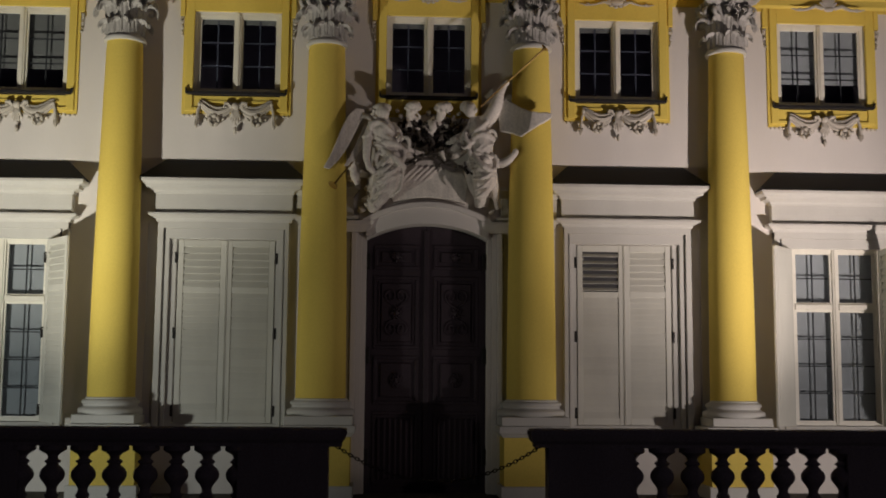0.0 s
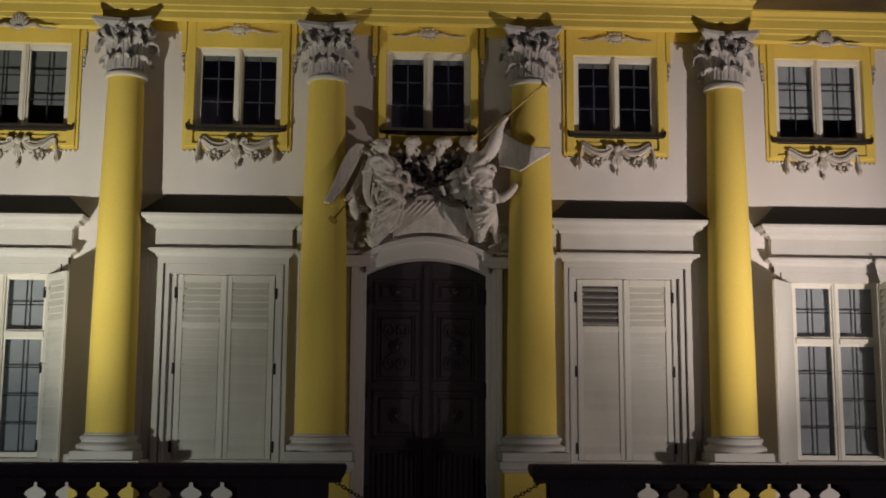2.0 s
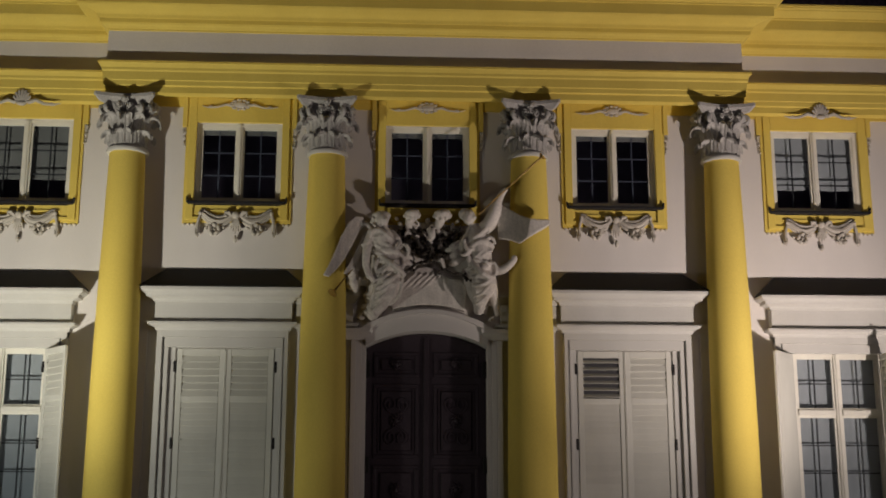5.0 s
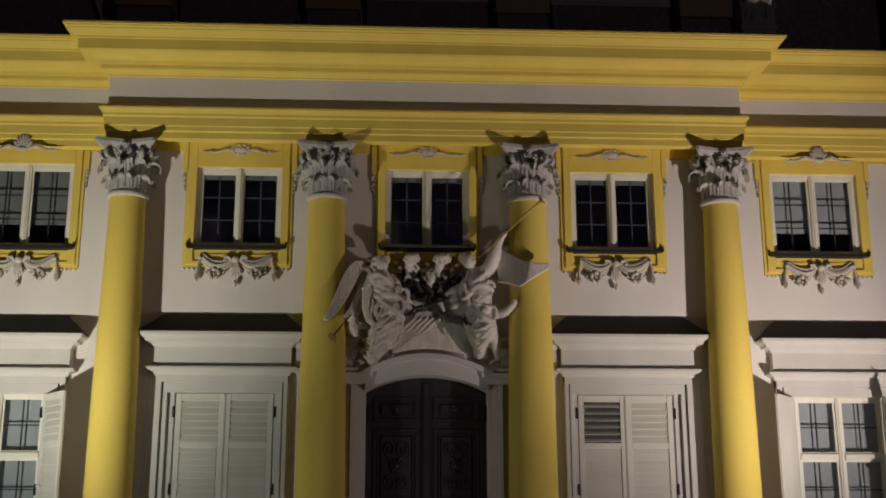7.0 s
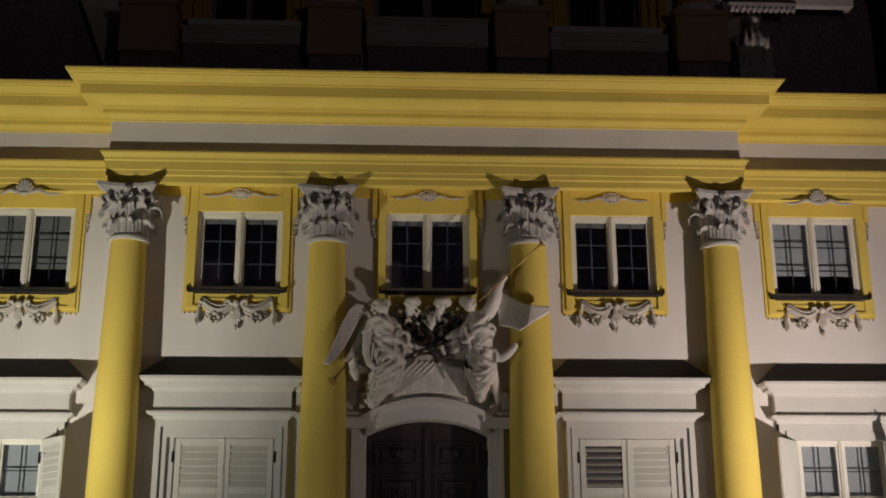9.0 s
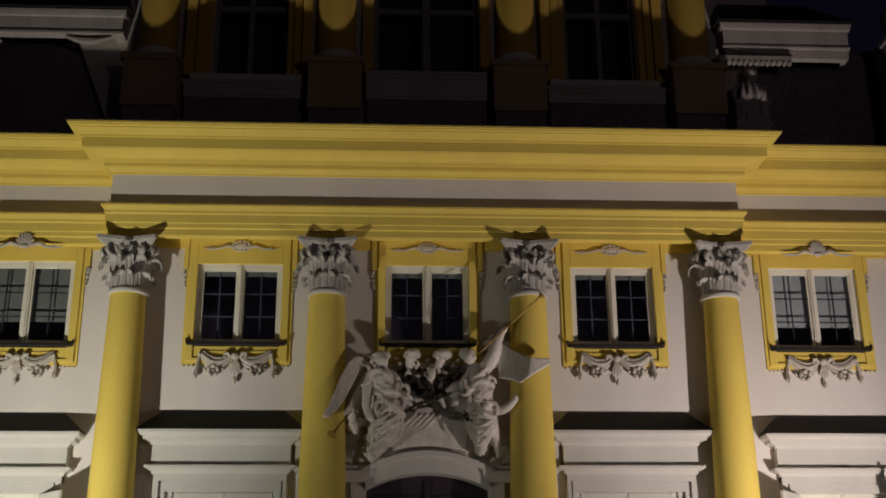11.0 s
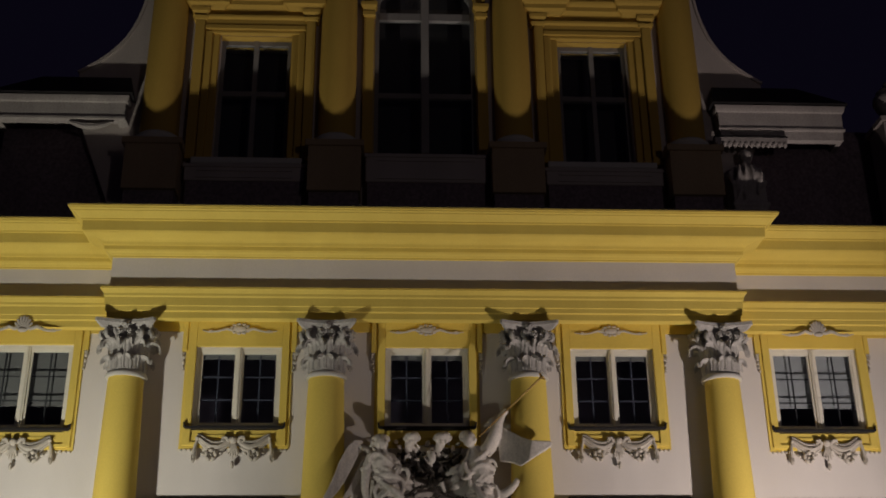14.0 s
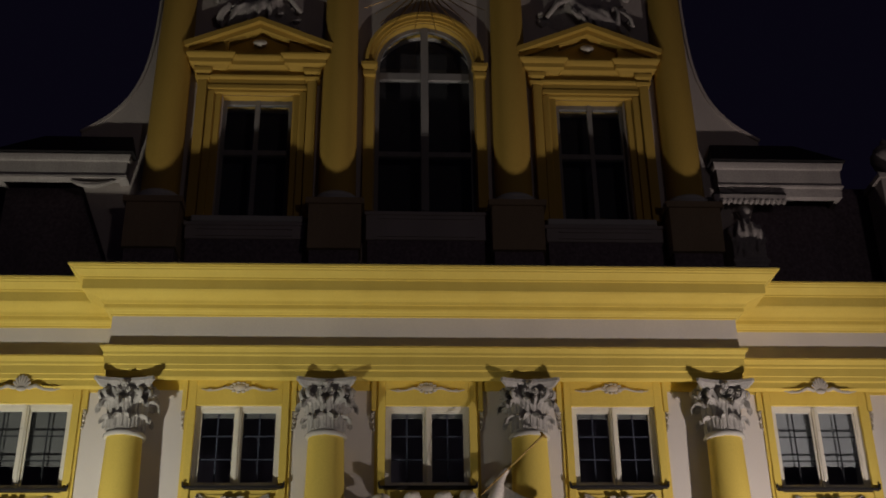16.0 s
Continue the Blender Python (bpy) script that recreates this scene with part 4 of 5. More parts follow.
def attic_window(cx):
    w = thing("attic_window_case", "yellow pedimented surround of an attic window", "window surround", "pedimented attic windows", at=(cx, ATTIC, 0))
    part("sill", boxes((-1.15, 1.15, -0.30, 0.0, 13.47, 13.61), bevel=0.02), TRIM, w)
    for s in (-1, 1):
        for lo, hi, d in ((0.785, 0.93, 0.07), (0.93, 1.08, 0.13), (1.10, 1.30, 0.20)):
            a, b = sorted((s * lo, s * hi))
            part("jamb", boxes((a, b, -d, 0.004, 13.62, 17.02 if lo > 1 else 16.78), bevel=0.008), ATTICYELLOW, w)
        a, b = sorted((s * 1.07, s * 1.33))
        part("bracket", sweep(bm_new(), [(a, 0), (a, -0.2), (b, -0.2), (b, 0)], [(0, 17.02), (0.02, 17.04), (0.04, 17.10), (0.0, 17.12), (0.0, 17.17), (0.06, 17.22), (0.07, 17.30), (-0.02, 17.31), (-0.02, 17.02)]), ATTICYELLOW, w)
    part("lintel", boxes((-1.02, 1.02, -0.12, 0.004, 16.735, 16.81), (-1.09, 1.09, -0.17, 0.004, 16.81, 16.92), bevel=0.01), ATTICYELLOW, w)
    part("architrave", sweep(bm_new(), [(-1.12, 0), (-1.12, -0.15), (1.12, -0.15), (1.12, 0)], [(0, 16.93), (0.0, 17.06), (0.05, 17.09), (0.06, 17.14), (0.0, 17.16), (-0.02, 17.16), (-0.02, 16.93)]), ATTICYELLOW, w)
    part("frieze", boxes((-1.15, 1.15, -0.15, 0.004, 17.165, 17.40)), ATTICYELLOW, w)
    part("cornice", sweep(bm_new(), [(-1.36, 0), (-1.36, -0.2), (-0.72, -0.2), (-0.72, -0.10), (0.72, -0.10), (0.72, -0.2), (1.36, -0.2), (1.36, 0)], [(0, 17.29), (0.03, 17.31), (0.08, 17.36), (0.14, 17.39), (0.145, 17.49), (0.19, 17.53), (0.22, 17.58), (0.22, 17.62), (-0.05, 17.63), (-0.05, 17.29)]), ATTICYELLOW, w)
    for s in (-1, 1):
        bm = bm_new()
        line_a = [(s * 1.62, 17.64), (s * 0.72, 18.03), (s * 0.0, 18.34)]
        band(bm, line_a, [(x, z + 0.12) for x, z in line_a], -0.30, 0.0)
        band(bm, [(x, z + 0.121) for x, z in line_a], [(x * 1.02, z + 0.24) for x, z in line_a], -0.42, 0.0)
        part("raking_cornice", bm, ATTICYELLOW, w)
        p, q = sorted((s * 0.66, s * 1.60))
        part("pediment_block", plate(bm_new(), [(s * 1.56, 17.635), (s * 0.68, 17.635), (s * 0.68, 18.03), (s * 1.5, 17.69)], -0.22, 0.0), ATTICYELLOW, w)
    part("tympanum", plate(bm_new(), [(-0.68, 17.635), (0.68, 17.635), (0.68, 18.03), (0, 18.32), (-0.68, 18.03)], -0.02, 0.0), ATTICYELLOW, w)
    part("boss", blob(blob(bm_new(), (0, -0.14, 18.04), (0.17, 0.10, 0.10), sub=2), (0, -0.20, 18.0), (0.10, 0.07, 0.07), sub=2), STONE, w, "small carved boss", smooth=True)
    part("lining", boxes((-0.784, -0.772, -0.002, 0.5, 13.63, 16.73), (0.772, 0.784, -0.002, 0.5, 13.63, 16.73), (-0.772, 0.772, -0.002, 0.5, 16.716, 16.729)), ATTICYELLOW, w)
    part("window_frame", boxes((-0.77, -0.68, 0.18, 0.28, 13.63, 16.72), (0.68, 0.77, 0.18, 0.28, 13.63, 16.72), (-0.05, 0.05, 0.16, 0.27, 13.63, 16.72), (-0.68, 0.68, 0.165, 0.275, 15.32, 15.44), (-0.68, 0.68, 0.18, 0.28, 16.61, 16.71), (-0.68, 0.68, 0.18, 0.28, 13.63, 13.73)), GREYPAINT, w, "grey window frame")
    for a, b in ((-0.68, -0.05), (0.05, 0.68)):
        for z0, z1 in ((13.73, 15.32), (15.44, 16.61)):
            part("pane", boxes((a, b, 0.22, 0.226, z0, z1)), GLASS, w).visible_shadow = False
    return w


first = attic_window(-3.69)
copy_thing(first, pose(3.69, ATTIC, 0))

arch = thing("arched_window", "tall arched attic window in a yellow archivolt, unlit", "window")
bm = bm_new()
for r0, r1, d in ((1.125, 1.18, 0.05), (1.18, 1.26, 0.10), (1.26, 1.33, 0.16)):
    band(bm, arc_line(0, 17.66, r0, 180, 0, 32), arc_line(0, 17.66, r1, 180, 0, 32), ATTIC - d, ATTIC + 0.004)
part("archivolt", bm, ATTICYELLOW, arch, "yellow moulded arch")
part("lining", band(bm_new(), arc_line(0, 17.66, 1.102, 180, 0, 32), arc_line(0, 17.66, 1.117, 180, 0, 32), ATTIC - 0.002, ATTIC + 0.5), ATTICYELLOW, arch)
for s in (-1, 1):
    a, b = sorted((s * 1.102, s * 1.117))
    part("lining", boxes((a, b, ATTIC - 0.002, ATTIC + 0.5, 13.87, 17.66)), ATTICYELLOW, arch)
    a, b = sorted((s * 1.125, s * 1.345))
    part("impost", sweep(bm_new(), [(a, ATTIC), (a, ATTIC - 0.12), (b, ATTIC - 0.12), (b, ATTIC)], [(0, 17.22), (0.03, 17.26), (0.03, 17.36), (0.0, 17.37), (0.05, 17.46), (0.07, 17.50), (0.07, 17.585), (-0.02, 17.59), (-0.02, 17.22)]), ATTICYELLOW, arch)
    part("jamb", boxes((a, b, ATTIC - 0.10, ATTIC + 0.004, 13.86, 17.22)), ATTICYELLOW, arch)
y = ATTIC + 0.16
part("window_frame", boxes((-1.10, -1.01, y, y + 0.1, 13.86, 17.66), (1.01, 1.10, y, y + 0.1, 13.86, 17.66), (-1.01, 1.01, y - 0.02, y + 0.09, 17.32, 17.50), (-1.01, 1.01, y, y + 0.1, 15.33, 15.45), (-1.01, 1.01, y, y + 0.1, 13.86, 13.98)), GREYPAINT, arch, "grey window frame")
part("mullion", boxes((-0.085, 0.085, y - 0.04, y + 0.08, 13.98, 18.74), bevel=0.01), GREYPAINT, arch, "grey mullion")
part("arched_head", band(bm_new(), arc_line(0, 17.66, 1.01, 180, 0, 28), arc_line(0, 17.66, 1.10, 180, 0, 28), y, y + 0.1), GREYPAINT, arch)
for a, b in ((-1.01, -0.085), (0.085, 1.01)):
    for z0, z1 in ((13.98, 15.33), (15.45, 17.32)):
        part("pane", boxes((a, b, y + 0.05, y + 0.056, z0, z1)), GLASS, arch).visible_shadow = False
part("pane", plate(bm_new(), arc_line(0, 17.66, 1.01, 180, 0, 24), y + 0.05, y + 0.056), GLASS, arch).visible_shadow = False
# near-black sheet painted in for the dark attic rooms
tagged(part("wall_inner", boxes((-5.9, 5.9, 0.958, 0.975, 13.2, 18.8)), ROOM), "near-black sheet for the darkness behind the attic windows", "wall", kind="structure")

# gilded rays above the arch
rays = thing("sunburst", "gilded sunburst rays over the arched window", "ornament", at=(0, ATTIC - 0.35, 19.62))
for i in range(17):
    a = radians(-172 + 164 * i / 16)
    n = 1.45 if i % 2 else 1.0
    n = n + (0.55 if i in (2, 4, 12, 14) else 0)
    part("ray", tube(bm_new(), [(0.32 * math.cos(a), 0, 0.32 * math.sin(a)), (n * math.cos(a), -0.05, n * math.sin(a))], [0.022, 0.006], 5), GOLD, rays)
part("disc", blob(bm_new(), (0, 0, 0), (0.36, 0.08, 0.36), sub=3), GOLD, rays, "gilded round disc", smooth=True)
part("bracket", boxes((-0.05, 0.05, 0.0, 0.36, -0.05, 0.05)), IRON, rays)

# ---- curved side walls and low flanking blocks of the attic ----
for name, s in (("volute_wall", -1), ("volute_wall", 1)):
    out = []
    for i in range(21):
        t = i / 20
        z = 15.85 + 4.9 * t ** 1.6
        out.append((s * (6.03 + 1.42 * math.exp(-(z - 15.85) / 0.80)), z))
    outline = out + [(s * 6.15, 21.0), (s * 5.7, 21.0), (s * 5.7, 12.1), (s * 6.3, 12.1), (s * 7.53, 15.2)]
    v = thing(name, "dull plaster volute wall sweeping down from the attic", "gable", "volute walls")
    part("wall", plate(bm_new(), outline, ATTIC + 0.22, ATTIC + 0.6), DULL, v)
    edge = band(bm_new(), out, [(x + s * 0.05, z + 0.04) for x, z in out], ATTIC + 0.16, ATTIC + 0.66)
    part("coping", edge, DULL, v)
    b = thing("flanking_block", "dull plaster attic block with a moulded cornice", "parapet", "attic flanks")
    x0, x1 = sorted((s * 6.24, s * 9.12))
    # the shadow over the flank wall is put into a dark slope
    part("roof_slope", boxes((x0 + 0.18, x1 - 0.18, ATTIC + 0.45, 1.1, 12.03, 14.60)), TILE_SHADE, b, "dark brown slope, coloured for the cornice's shadow")
    part("cornice", sweep(bm_new(), [(x0 + 0.14, 1.1), (x0 + 0.14, ATTIC - 0.02), (x1 - 0.14, ATTIC - 0.02), (x1 - 0.14, 1.1)], ([(0, 14.54), (0.03, 14.55), (0.09, 14.57), (0.09, 14.62), (0.05, 14.64)] if s < 0 else [(0, 14.30), (0.03, 14.32), (0.04, 14.52), (0.08, 14.54), (0.085, 14.58), (0.05, 14.60)]) + [(0.06, 14.96), (0.10, 14.98), (0.12, 15.04), (0.13, 15.11), (-0.1, 15.14), (-0.1, 14.54 if s < 0 else 14.30)]), DIMSTUCCO, b)
    bm = bm_new()
    lo = [(x0 - 0.05, ATTIC - 0.22, 15.145), (x1 + 0.05, ATTIC - 0.22, 15.145), (x1 + 0.05, 1.1, 15.145), (x0 - 0.05, 1.1, 15.145)]
    hi = [(x0 + (0.1 if s > 0 else 0.9), ATTIC + 0.2, 15.75), (x1 - (0.1 if s < 0 else 0.9), ATTIC + 0.2, 15.75), (x1 - (0.1 if s < 0 else 0.9), 1.1, 15.75), (x0 + (0.1 if s > 0 else 0.9), 1.1, 15.75)]
    p, q = [bm.verts.new(v3) for v3 in lo], [bm.verts.new(v3) for v3 in hi]
    for i in range(4):
        bm.faces.new((p[i], p[(i + 1) % 4], q[(i + 1) % 4], q[i]))
    bm.faces.new(p), bm.faces.new(q)
    part("roof", bm, SHEET, b, "dark sheet metal roof")
    # swag carved under the cornice
    bm = bm_new()
    tube(bm, [(s * 7.0 + 0.45 * (t - 1), ATTIC - 0.08, 14.50 - 0.12 * math.sin(math.pi * t / 2)) for t in (0, 0.4, 0.8, 1.2, 1.6, 2.0)], [0.03, 0.05, 0.06, 0.06, 0.05, 0.03], 7)
    part("garland", bm, DIMSTUCCO, b, smooth=True)

# ---- balustrade on the terrace edge ----
BY = -6.6


def baluster_mesh():
    top = [(0.165, 1.83), (0.165, 1.772), (0.15, 1.762), (0.12, 1.745), (0.08, 1.72), (0.06, 1.69), (0.057, 1.67), (0.075, 1.652), (0.096, 1.638), (0.096, 1.622), (0.07, 1.605), (0.072, 1.59)]
    low = [(0.10, 1.565), (0.130, 1.535), (0.146, 1.50), (0.150, 1.465), (0.143, 1.43), (0.120, 1.395), (0.09, 1.36), (0.066, 1.322), (0.06, 1.295), (0.062, 1.26), (0.085, 1.235), (0.085, 1.215), (0.07, 1.20), (0.09, 1.12), (0.12, 1.05), (0.165, 1.03), (0.165, 0.92)]
    prof = top + low
    return lathe(bm_new(), prof[::-1], 20)


def balustrade(s, end, first_gap, last_gap):
    """One run of the terrace balustrade from its end pier by the steps outwards."""
    b = thing("balustrade", "dark unlit sandstone terrace balustrade seen from behind the light", "balustrade", "terrace balustrades", at=(0, BY, 0))
    far = s * 11.0
    a, c = sorted((end, far))
    part("rail", sweep(bm_new(), [(c, 0.14), (a, 0.14), (a, -0.14), (c, -0.14)] if s > 0 else [(a, -0.14), (c, -0.14), (c, 0.14), (a, 0.14)], [(0, 1.828), (0.0, 1.87), (0.035, 1.91), (0.05, 1.95), (0.06, 1.99), (0.06, 2.03), (0.03, 2.055), (-0.1, 2.06), (-0.1, 1.828)]), DIMSTONE, b)
    part("rail_core", boxes((a + 0.03, c - 0.03, -0.06, 0.06, 1.832, 2.05)), DIMSTONE, b)
    part("foot_rail", boxes((a, c, -0.17, 0.17, GROUND, 0.92), bevel=0.015), DIMSTONE, b)
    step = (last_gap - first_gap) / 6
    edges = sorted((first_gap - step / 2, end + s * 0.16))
    part("pier", boxes((edges[0], edges[1], -0.15, 0.15, 0.92, 1.83), bevel=0.012), DIMSTONE, b)
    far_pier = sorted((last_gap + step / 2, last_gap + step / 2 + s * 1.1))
    part("pier", boxes((far_pier[0], far_pier[1], -0.15, 0.15, 0.92, 1.83), bevel=0.012), DIMSTONE, b)
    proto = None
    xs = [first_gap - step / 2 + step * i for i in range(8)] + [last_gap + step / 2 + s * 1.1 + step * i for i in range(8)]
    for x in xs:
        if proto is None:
            proto = part("baluster", baluster_mesh(), DIMSTONE, b, smooth=True, at=(x, 0, 0))
        else:
            again("baluster", proto, b, pose(x, 0, 0))
    return b


balustrade(-1, -1.275, -2.74, -5.0)
balustrade(1, 1.13, 2.56, 4.88)

# chain across the gap of the balustrade
chain = thing("barrier_chain", "dark iron chain hung between the balustrade piers", "chain", at=(0, BY, 0))
bm = bm_new()
ring = [(0.032 * math.cos(a), 0, 0.019 * math.sin(a)) for a in [2 * math.pi * i / 12 for i in range(13)]]
tube(bm, ring, 0.007, 6)
link = None
x, k = -1.40, 0
while x < 1.26:
    t = (x + 0.07) / 1.33
    z = 1.40 + 0.47 * t * t
    slope = 2 * 0.47 * t / 1.33
    m = pose(x, 0, z, 0, -math.degrees(math.atan(slope)), 0) @ pose(0, 0, 0, 90 * (k % 2), 0, 0)
    if link is None:
        link = part("chain_link", bm, IRON, chain, smooth=True)
        link.matrix_basis = m
    else:
        again("chain_link", link, chain, m)
    x += 0.047 / math.sqrt(1 + slope * slope)
    k += 1
for x in (-1.42, 1.27):
    bm = blob(bm_new(), (x, 0, 1.87), (0.05, 0.05, 0.05), sub=2)
    part("hook", bm, IRON, chain, smooth=True)


# ---- sculpture over the door ----
def carved(name, bm, voxel, mat, label, category, group="", at=(0, 0, 0)):
    """One carved body: overlapping lumps fused into a single skin."""
    ob = part(name, bm, mat, smooth=True, at=at)
    md = ob.modifiers.new("skin", "REMESH")
    md.mode, md.voxel_size, md.use_smooth_shade = "VOXEL", voxel, True
    soft = ob.modifiers.new("worn", "SMOOTH")
    soft.factor, soft.iterations = 0.5, 3
    return tagged(ob, label, category, group)


def folds(bm, rng, top, bottom, n, r, sway):
    """Hanging cloth: thin wavering ridges between two stretches (x0, x1, y, z)."""
    for i in range(n):
        t = (i + rng.uniform(0.1, 0.9)) / n
        a = Vector((top[0] + (top[1] - top[0]) * t, top[2] + rng.uniform(-0.08, 0.04), top[3] + rng.uniform(-0.1, 0.1)))
        b = Vector((bottom[0] + (bottom[1] - bottom[0]) * t + rng.uniform(-0.08, 0.08), bottom[2] + rng.uniform(-0.06, 0.06), bottom[3] + rng.uniform(-0.16, 0.2)))
        pts = []
        ph = rng.uniform(0, 6)
        for k in range(7):
            q = k / 6
            p = a.lerp(b, q)
            pts.append((p.x + sway * math.sin(q * 5 + ph), p.y - 0.07 * math.sin(math.pi * q), p.z))
        tube(bm, pts, [r * (0.7 + 0.5 * math.sin(math.pi * (k + 0.5) / 7)) for k in range(7)], 7)


rng = random.Random(7)
g = bm_new()


def swoosh(bm, rng, x0, x1, y, z, sag, r, tilt=0.0):
    """One bold fold of cloth, curving across a body."""
    n = 7
    pts = []
    for k in range(n):
        t = k / (n - 1)
        pts.append((x0 + (x1 - x0) * t, y - 0.13 * math.sin(math.pi * t) + rng.uniform(-0.01, 0.01), z - sag * math.sin(math.pi * t) + tilt * (t - 0.5)))
    tube(bm, pts, [r * (0.55 + 0.6 * math.sin(math.pi * (k + 0.4) / n)) for k in range(n)], 8)


# one winged figure, seated: head, hair, chest, arm bent round to the hip
blob(g, (-0.85, -0.54, 7.52), (0.125, 0.14, 0.155)), blob(g, (-0.86, -0.48, 7.62), (0.175, 0.15, 0.10)), blob(g, (-0.78, -0.64, 7.51), (0.04, 0.05, 0.06))
for k in range(8):
    blob(g, (-0.95 + rng.uniform(-0.09, 0.12), -0.47 + rng.uniform(-0.08, 0.04), 7.60 + rng.uniform(-0.12, 0.1)), (0.055, 0.055, 0.04), rng.uniform(0, 90), 1)
tube(g, [(-0.87, -0.44, 7.40), (-0.84, -0.50, 7.18), (-0.77, -0.50, 6.92), (-0.72, -0.48, 6.74)], [0.13, 0.21, 0.20, 0.2], 14)
tube(g, [(-1.02, -0.46, 7.32), (-1.10, -0.56, 7.10), (-1.13, -0.62, 6.90), (-1.14, -0.64, 6.66), (-1.08, -0.66, 6.46), (-0.96, -0.62, 6.36)], [0.10, 0.09, 0.08, 0.065, 0.06, 0.06], 10)
for k in range(7):
    blob(g, (-1.12 + rng.uniform(-0.07, 0.07), -0.60 + rng.uniform(-0.06, 0.03), 6.98 + rng.uniform(-0.16, 0.14)), (0.045, 0.05, 0.06), rng.uniform(0, 90), 1)
tube(g, [(-0.70, -0.46, 7.30), (-0.58, -0.54, 7.16), (-0.50, -0.46, 7.02)], [0.09, 0.08, 0.05], 10)
for x0, x1, z, sag, r, tilt in ((-1.02, -0.58, 7.26, 0.02, 0.045, -0.38), (-0.98, -0.50, 7.05, 0.03, 0.05, -0.30), (-1.02, -0.42, 6.84, -0.10, 0.07, -0.10)):
    swoosh(g, rng, x0, x1, -0.55, z, sag, r * 0.8, tilt)
# its hip and drapery, swelling out and then narrowing to the foot
blob(g, (-0.66, -0.50, 6.66), (0.24, 0.22, 0.22)), blob(g, (-0.70, -0.50, 6.42), (0.17, 0.2, 0.2))
tube(g, [(-0.72, -0.50, 6.46), (-0.80, -0.46, 6.22), (-0.90, -0.40, 5.98), (-1.05, -0.34, 5.70)], [0.22, 0.22, 0.17, 0.06], 14)
tube(g, [(-0.60, -0.42, 6.40), (-0.68, -0.36, 6.16), (-0.80, -0.30, 5.92)], [0.12, 0.10, 0.04], 10)
for x0, x1, y, z, sag, r, tilt in ((-0.88, -0.42, -0.63, 6.66, 0.0, 0.05, -0.36), (-0.92, -0.50, -0.62, 6.46, 0.09, 0.035, 0.22), (-0.98, -0.56, -0.58, 6.30, 0.07, 0.03, 0.34), (-1.0, -0.62, -0.54, 6.14, 0.05, 0.03, 0.36), (-1.04, -0.70, -0.48, 5.98, 0.03, 0.025, 0.34)):
    swoosh(g, rng, x0, x1, y, z, sag, r, tilt)
for k in range(7):
    x = -1.0 + 0.075 * k
    tube(g, [(x + 0.10, -0.62, 6.34 + 0.03 * k), (x + 0.03 * math.sin(2.3 * k), -0.60, 6.1), (x - 0.05 - 0.03 * k * 0.5, -0.42, 5.80 + 0.025 * k)], [0.026, 0.04, 0.016], 7)


for x0, z0, turn, size in ((-0.98, 7.16, 20, 0.2), (-0.62, 7.10, 200, 0.18), (-0.56, 6.72, 250, 0.2), (-0.86, 6.60, 70, 0.2), (-0.74, 6.30, 140, 0.16), (0.78, 7.10, 160, 0.2), (1.10, 7.04, 10, 0.2), (0.84, 6.78, 120, 0.18), (1.12, 6.62, 300, 0.2), (0.96, 6.40, 40, 0.16), (0.66, 7.0, 220, 0.16), (-0.46, 6.94, 310, 0.16)):
    arc = [radians(turn + 34 * k) for k in range(6)]
    tube(g, [(x0 + size * (1 - 0.09 * k) * math.cos(a) * 0.7, -0.63 - 0.03 * math.sin(0.6 * k), z0 + size * (1 - 0.09 * k) * math.sin(a)) for k, a in enumerate(arc)], [0.02, 0.034, 0.042, 0.042, 0.034, 0.018], 8)


def drape(bm, rng, top, bottom, flow, n):
    """Cloth gathered over a body: long soft lumps between two stations (x, y, z, radius), lying along a flow angle."""
    for k in range(n):
        t = (k + rng.random()) / n
        x, y, z, r = (a + (b - a) * t for a, b in zip(top, bottom))
        u = rng.uniform(-0.9, 0.9)
        long = rng.uniform(0.07, 0.15)
        blob(bm, (x + u * r, y - r * math.sqrt(1 - u * u) + 0.012, z), (long, 0.055, rng.uniform(0.024, 0.042)), flow + 30 * u + rng.uniform(-18, 18), 2)


drape(g, rng, (-0.86, -0.46, 7.34, 0.19), (-0.76, -0.48, 6.80, 0.22), 35, 15)
drape(g, rng, (-0.68, -0.48, 6.74, 0.24), (-0.80, -0.48, 6.24, 0.24), -25, 15)
drape(g, rng, (-0.84, -0.42, 6.22, 0.20), (-1.00, -0.34, 5.78, 0.12), 68, 12)
drape(g, rng, (0.88, -0.46, 7.34, 0.19), (0.98, -0.48, 6.84, 0.22), -40, 15)
drape(g, rng, (1.00, -0.48, 6.78, 0.24), (1.02, -0.48, 6.34, 0.23), 28, 14)
drape(g, rng, (1.00, -0.44, 6.30, 0.20), (0.95, -0.34, 5.90, 0.09), 100, 10)


def wing(bm, outer, inner, y0, y1, ribs, lean=0.75):
    """A smooth wing between two edges, with shallow quills along it; its root leans back to the shoulder."""
    w = bm_new()
    band(w, outer, inner, y0, y1)
    for k in range(ribs):
        t = (k + 0.5) / ribs
        tube(w, [(a[0] + (b[0] - a[0]) * t, y0 - 0.001, a[1] + (b[1] - a[1]) * t) for a, b in zip(outer, inner)], 0.005, 6)
    for v in w.verts:
        v.co.y += lean * max(0.0, 1.85 - abs(v.co.x))
    w.verts.index_update()
    copies = [bm.verts.new(v.co) for v in w.verts]
    for f in w.faces:
        bm.faces.new([copies[v.index] for v in f.verts])
    w.free()


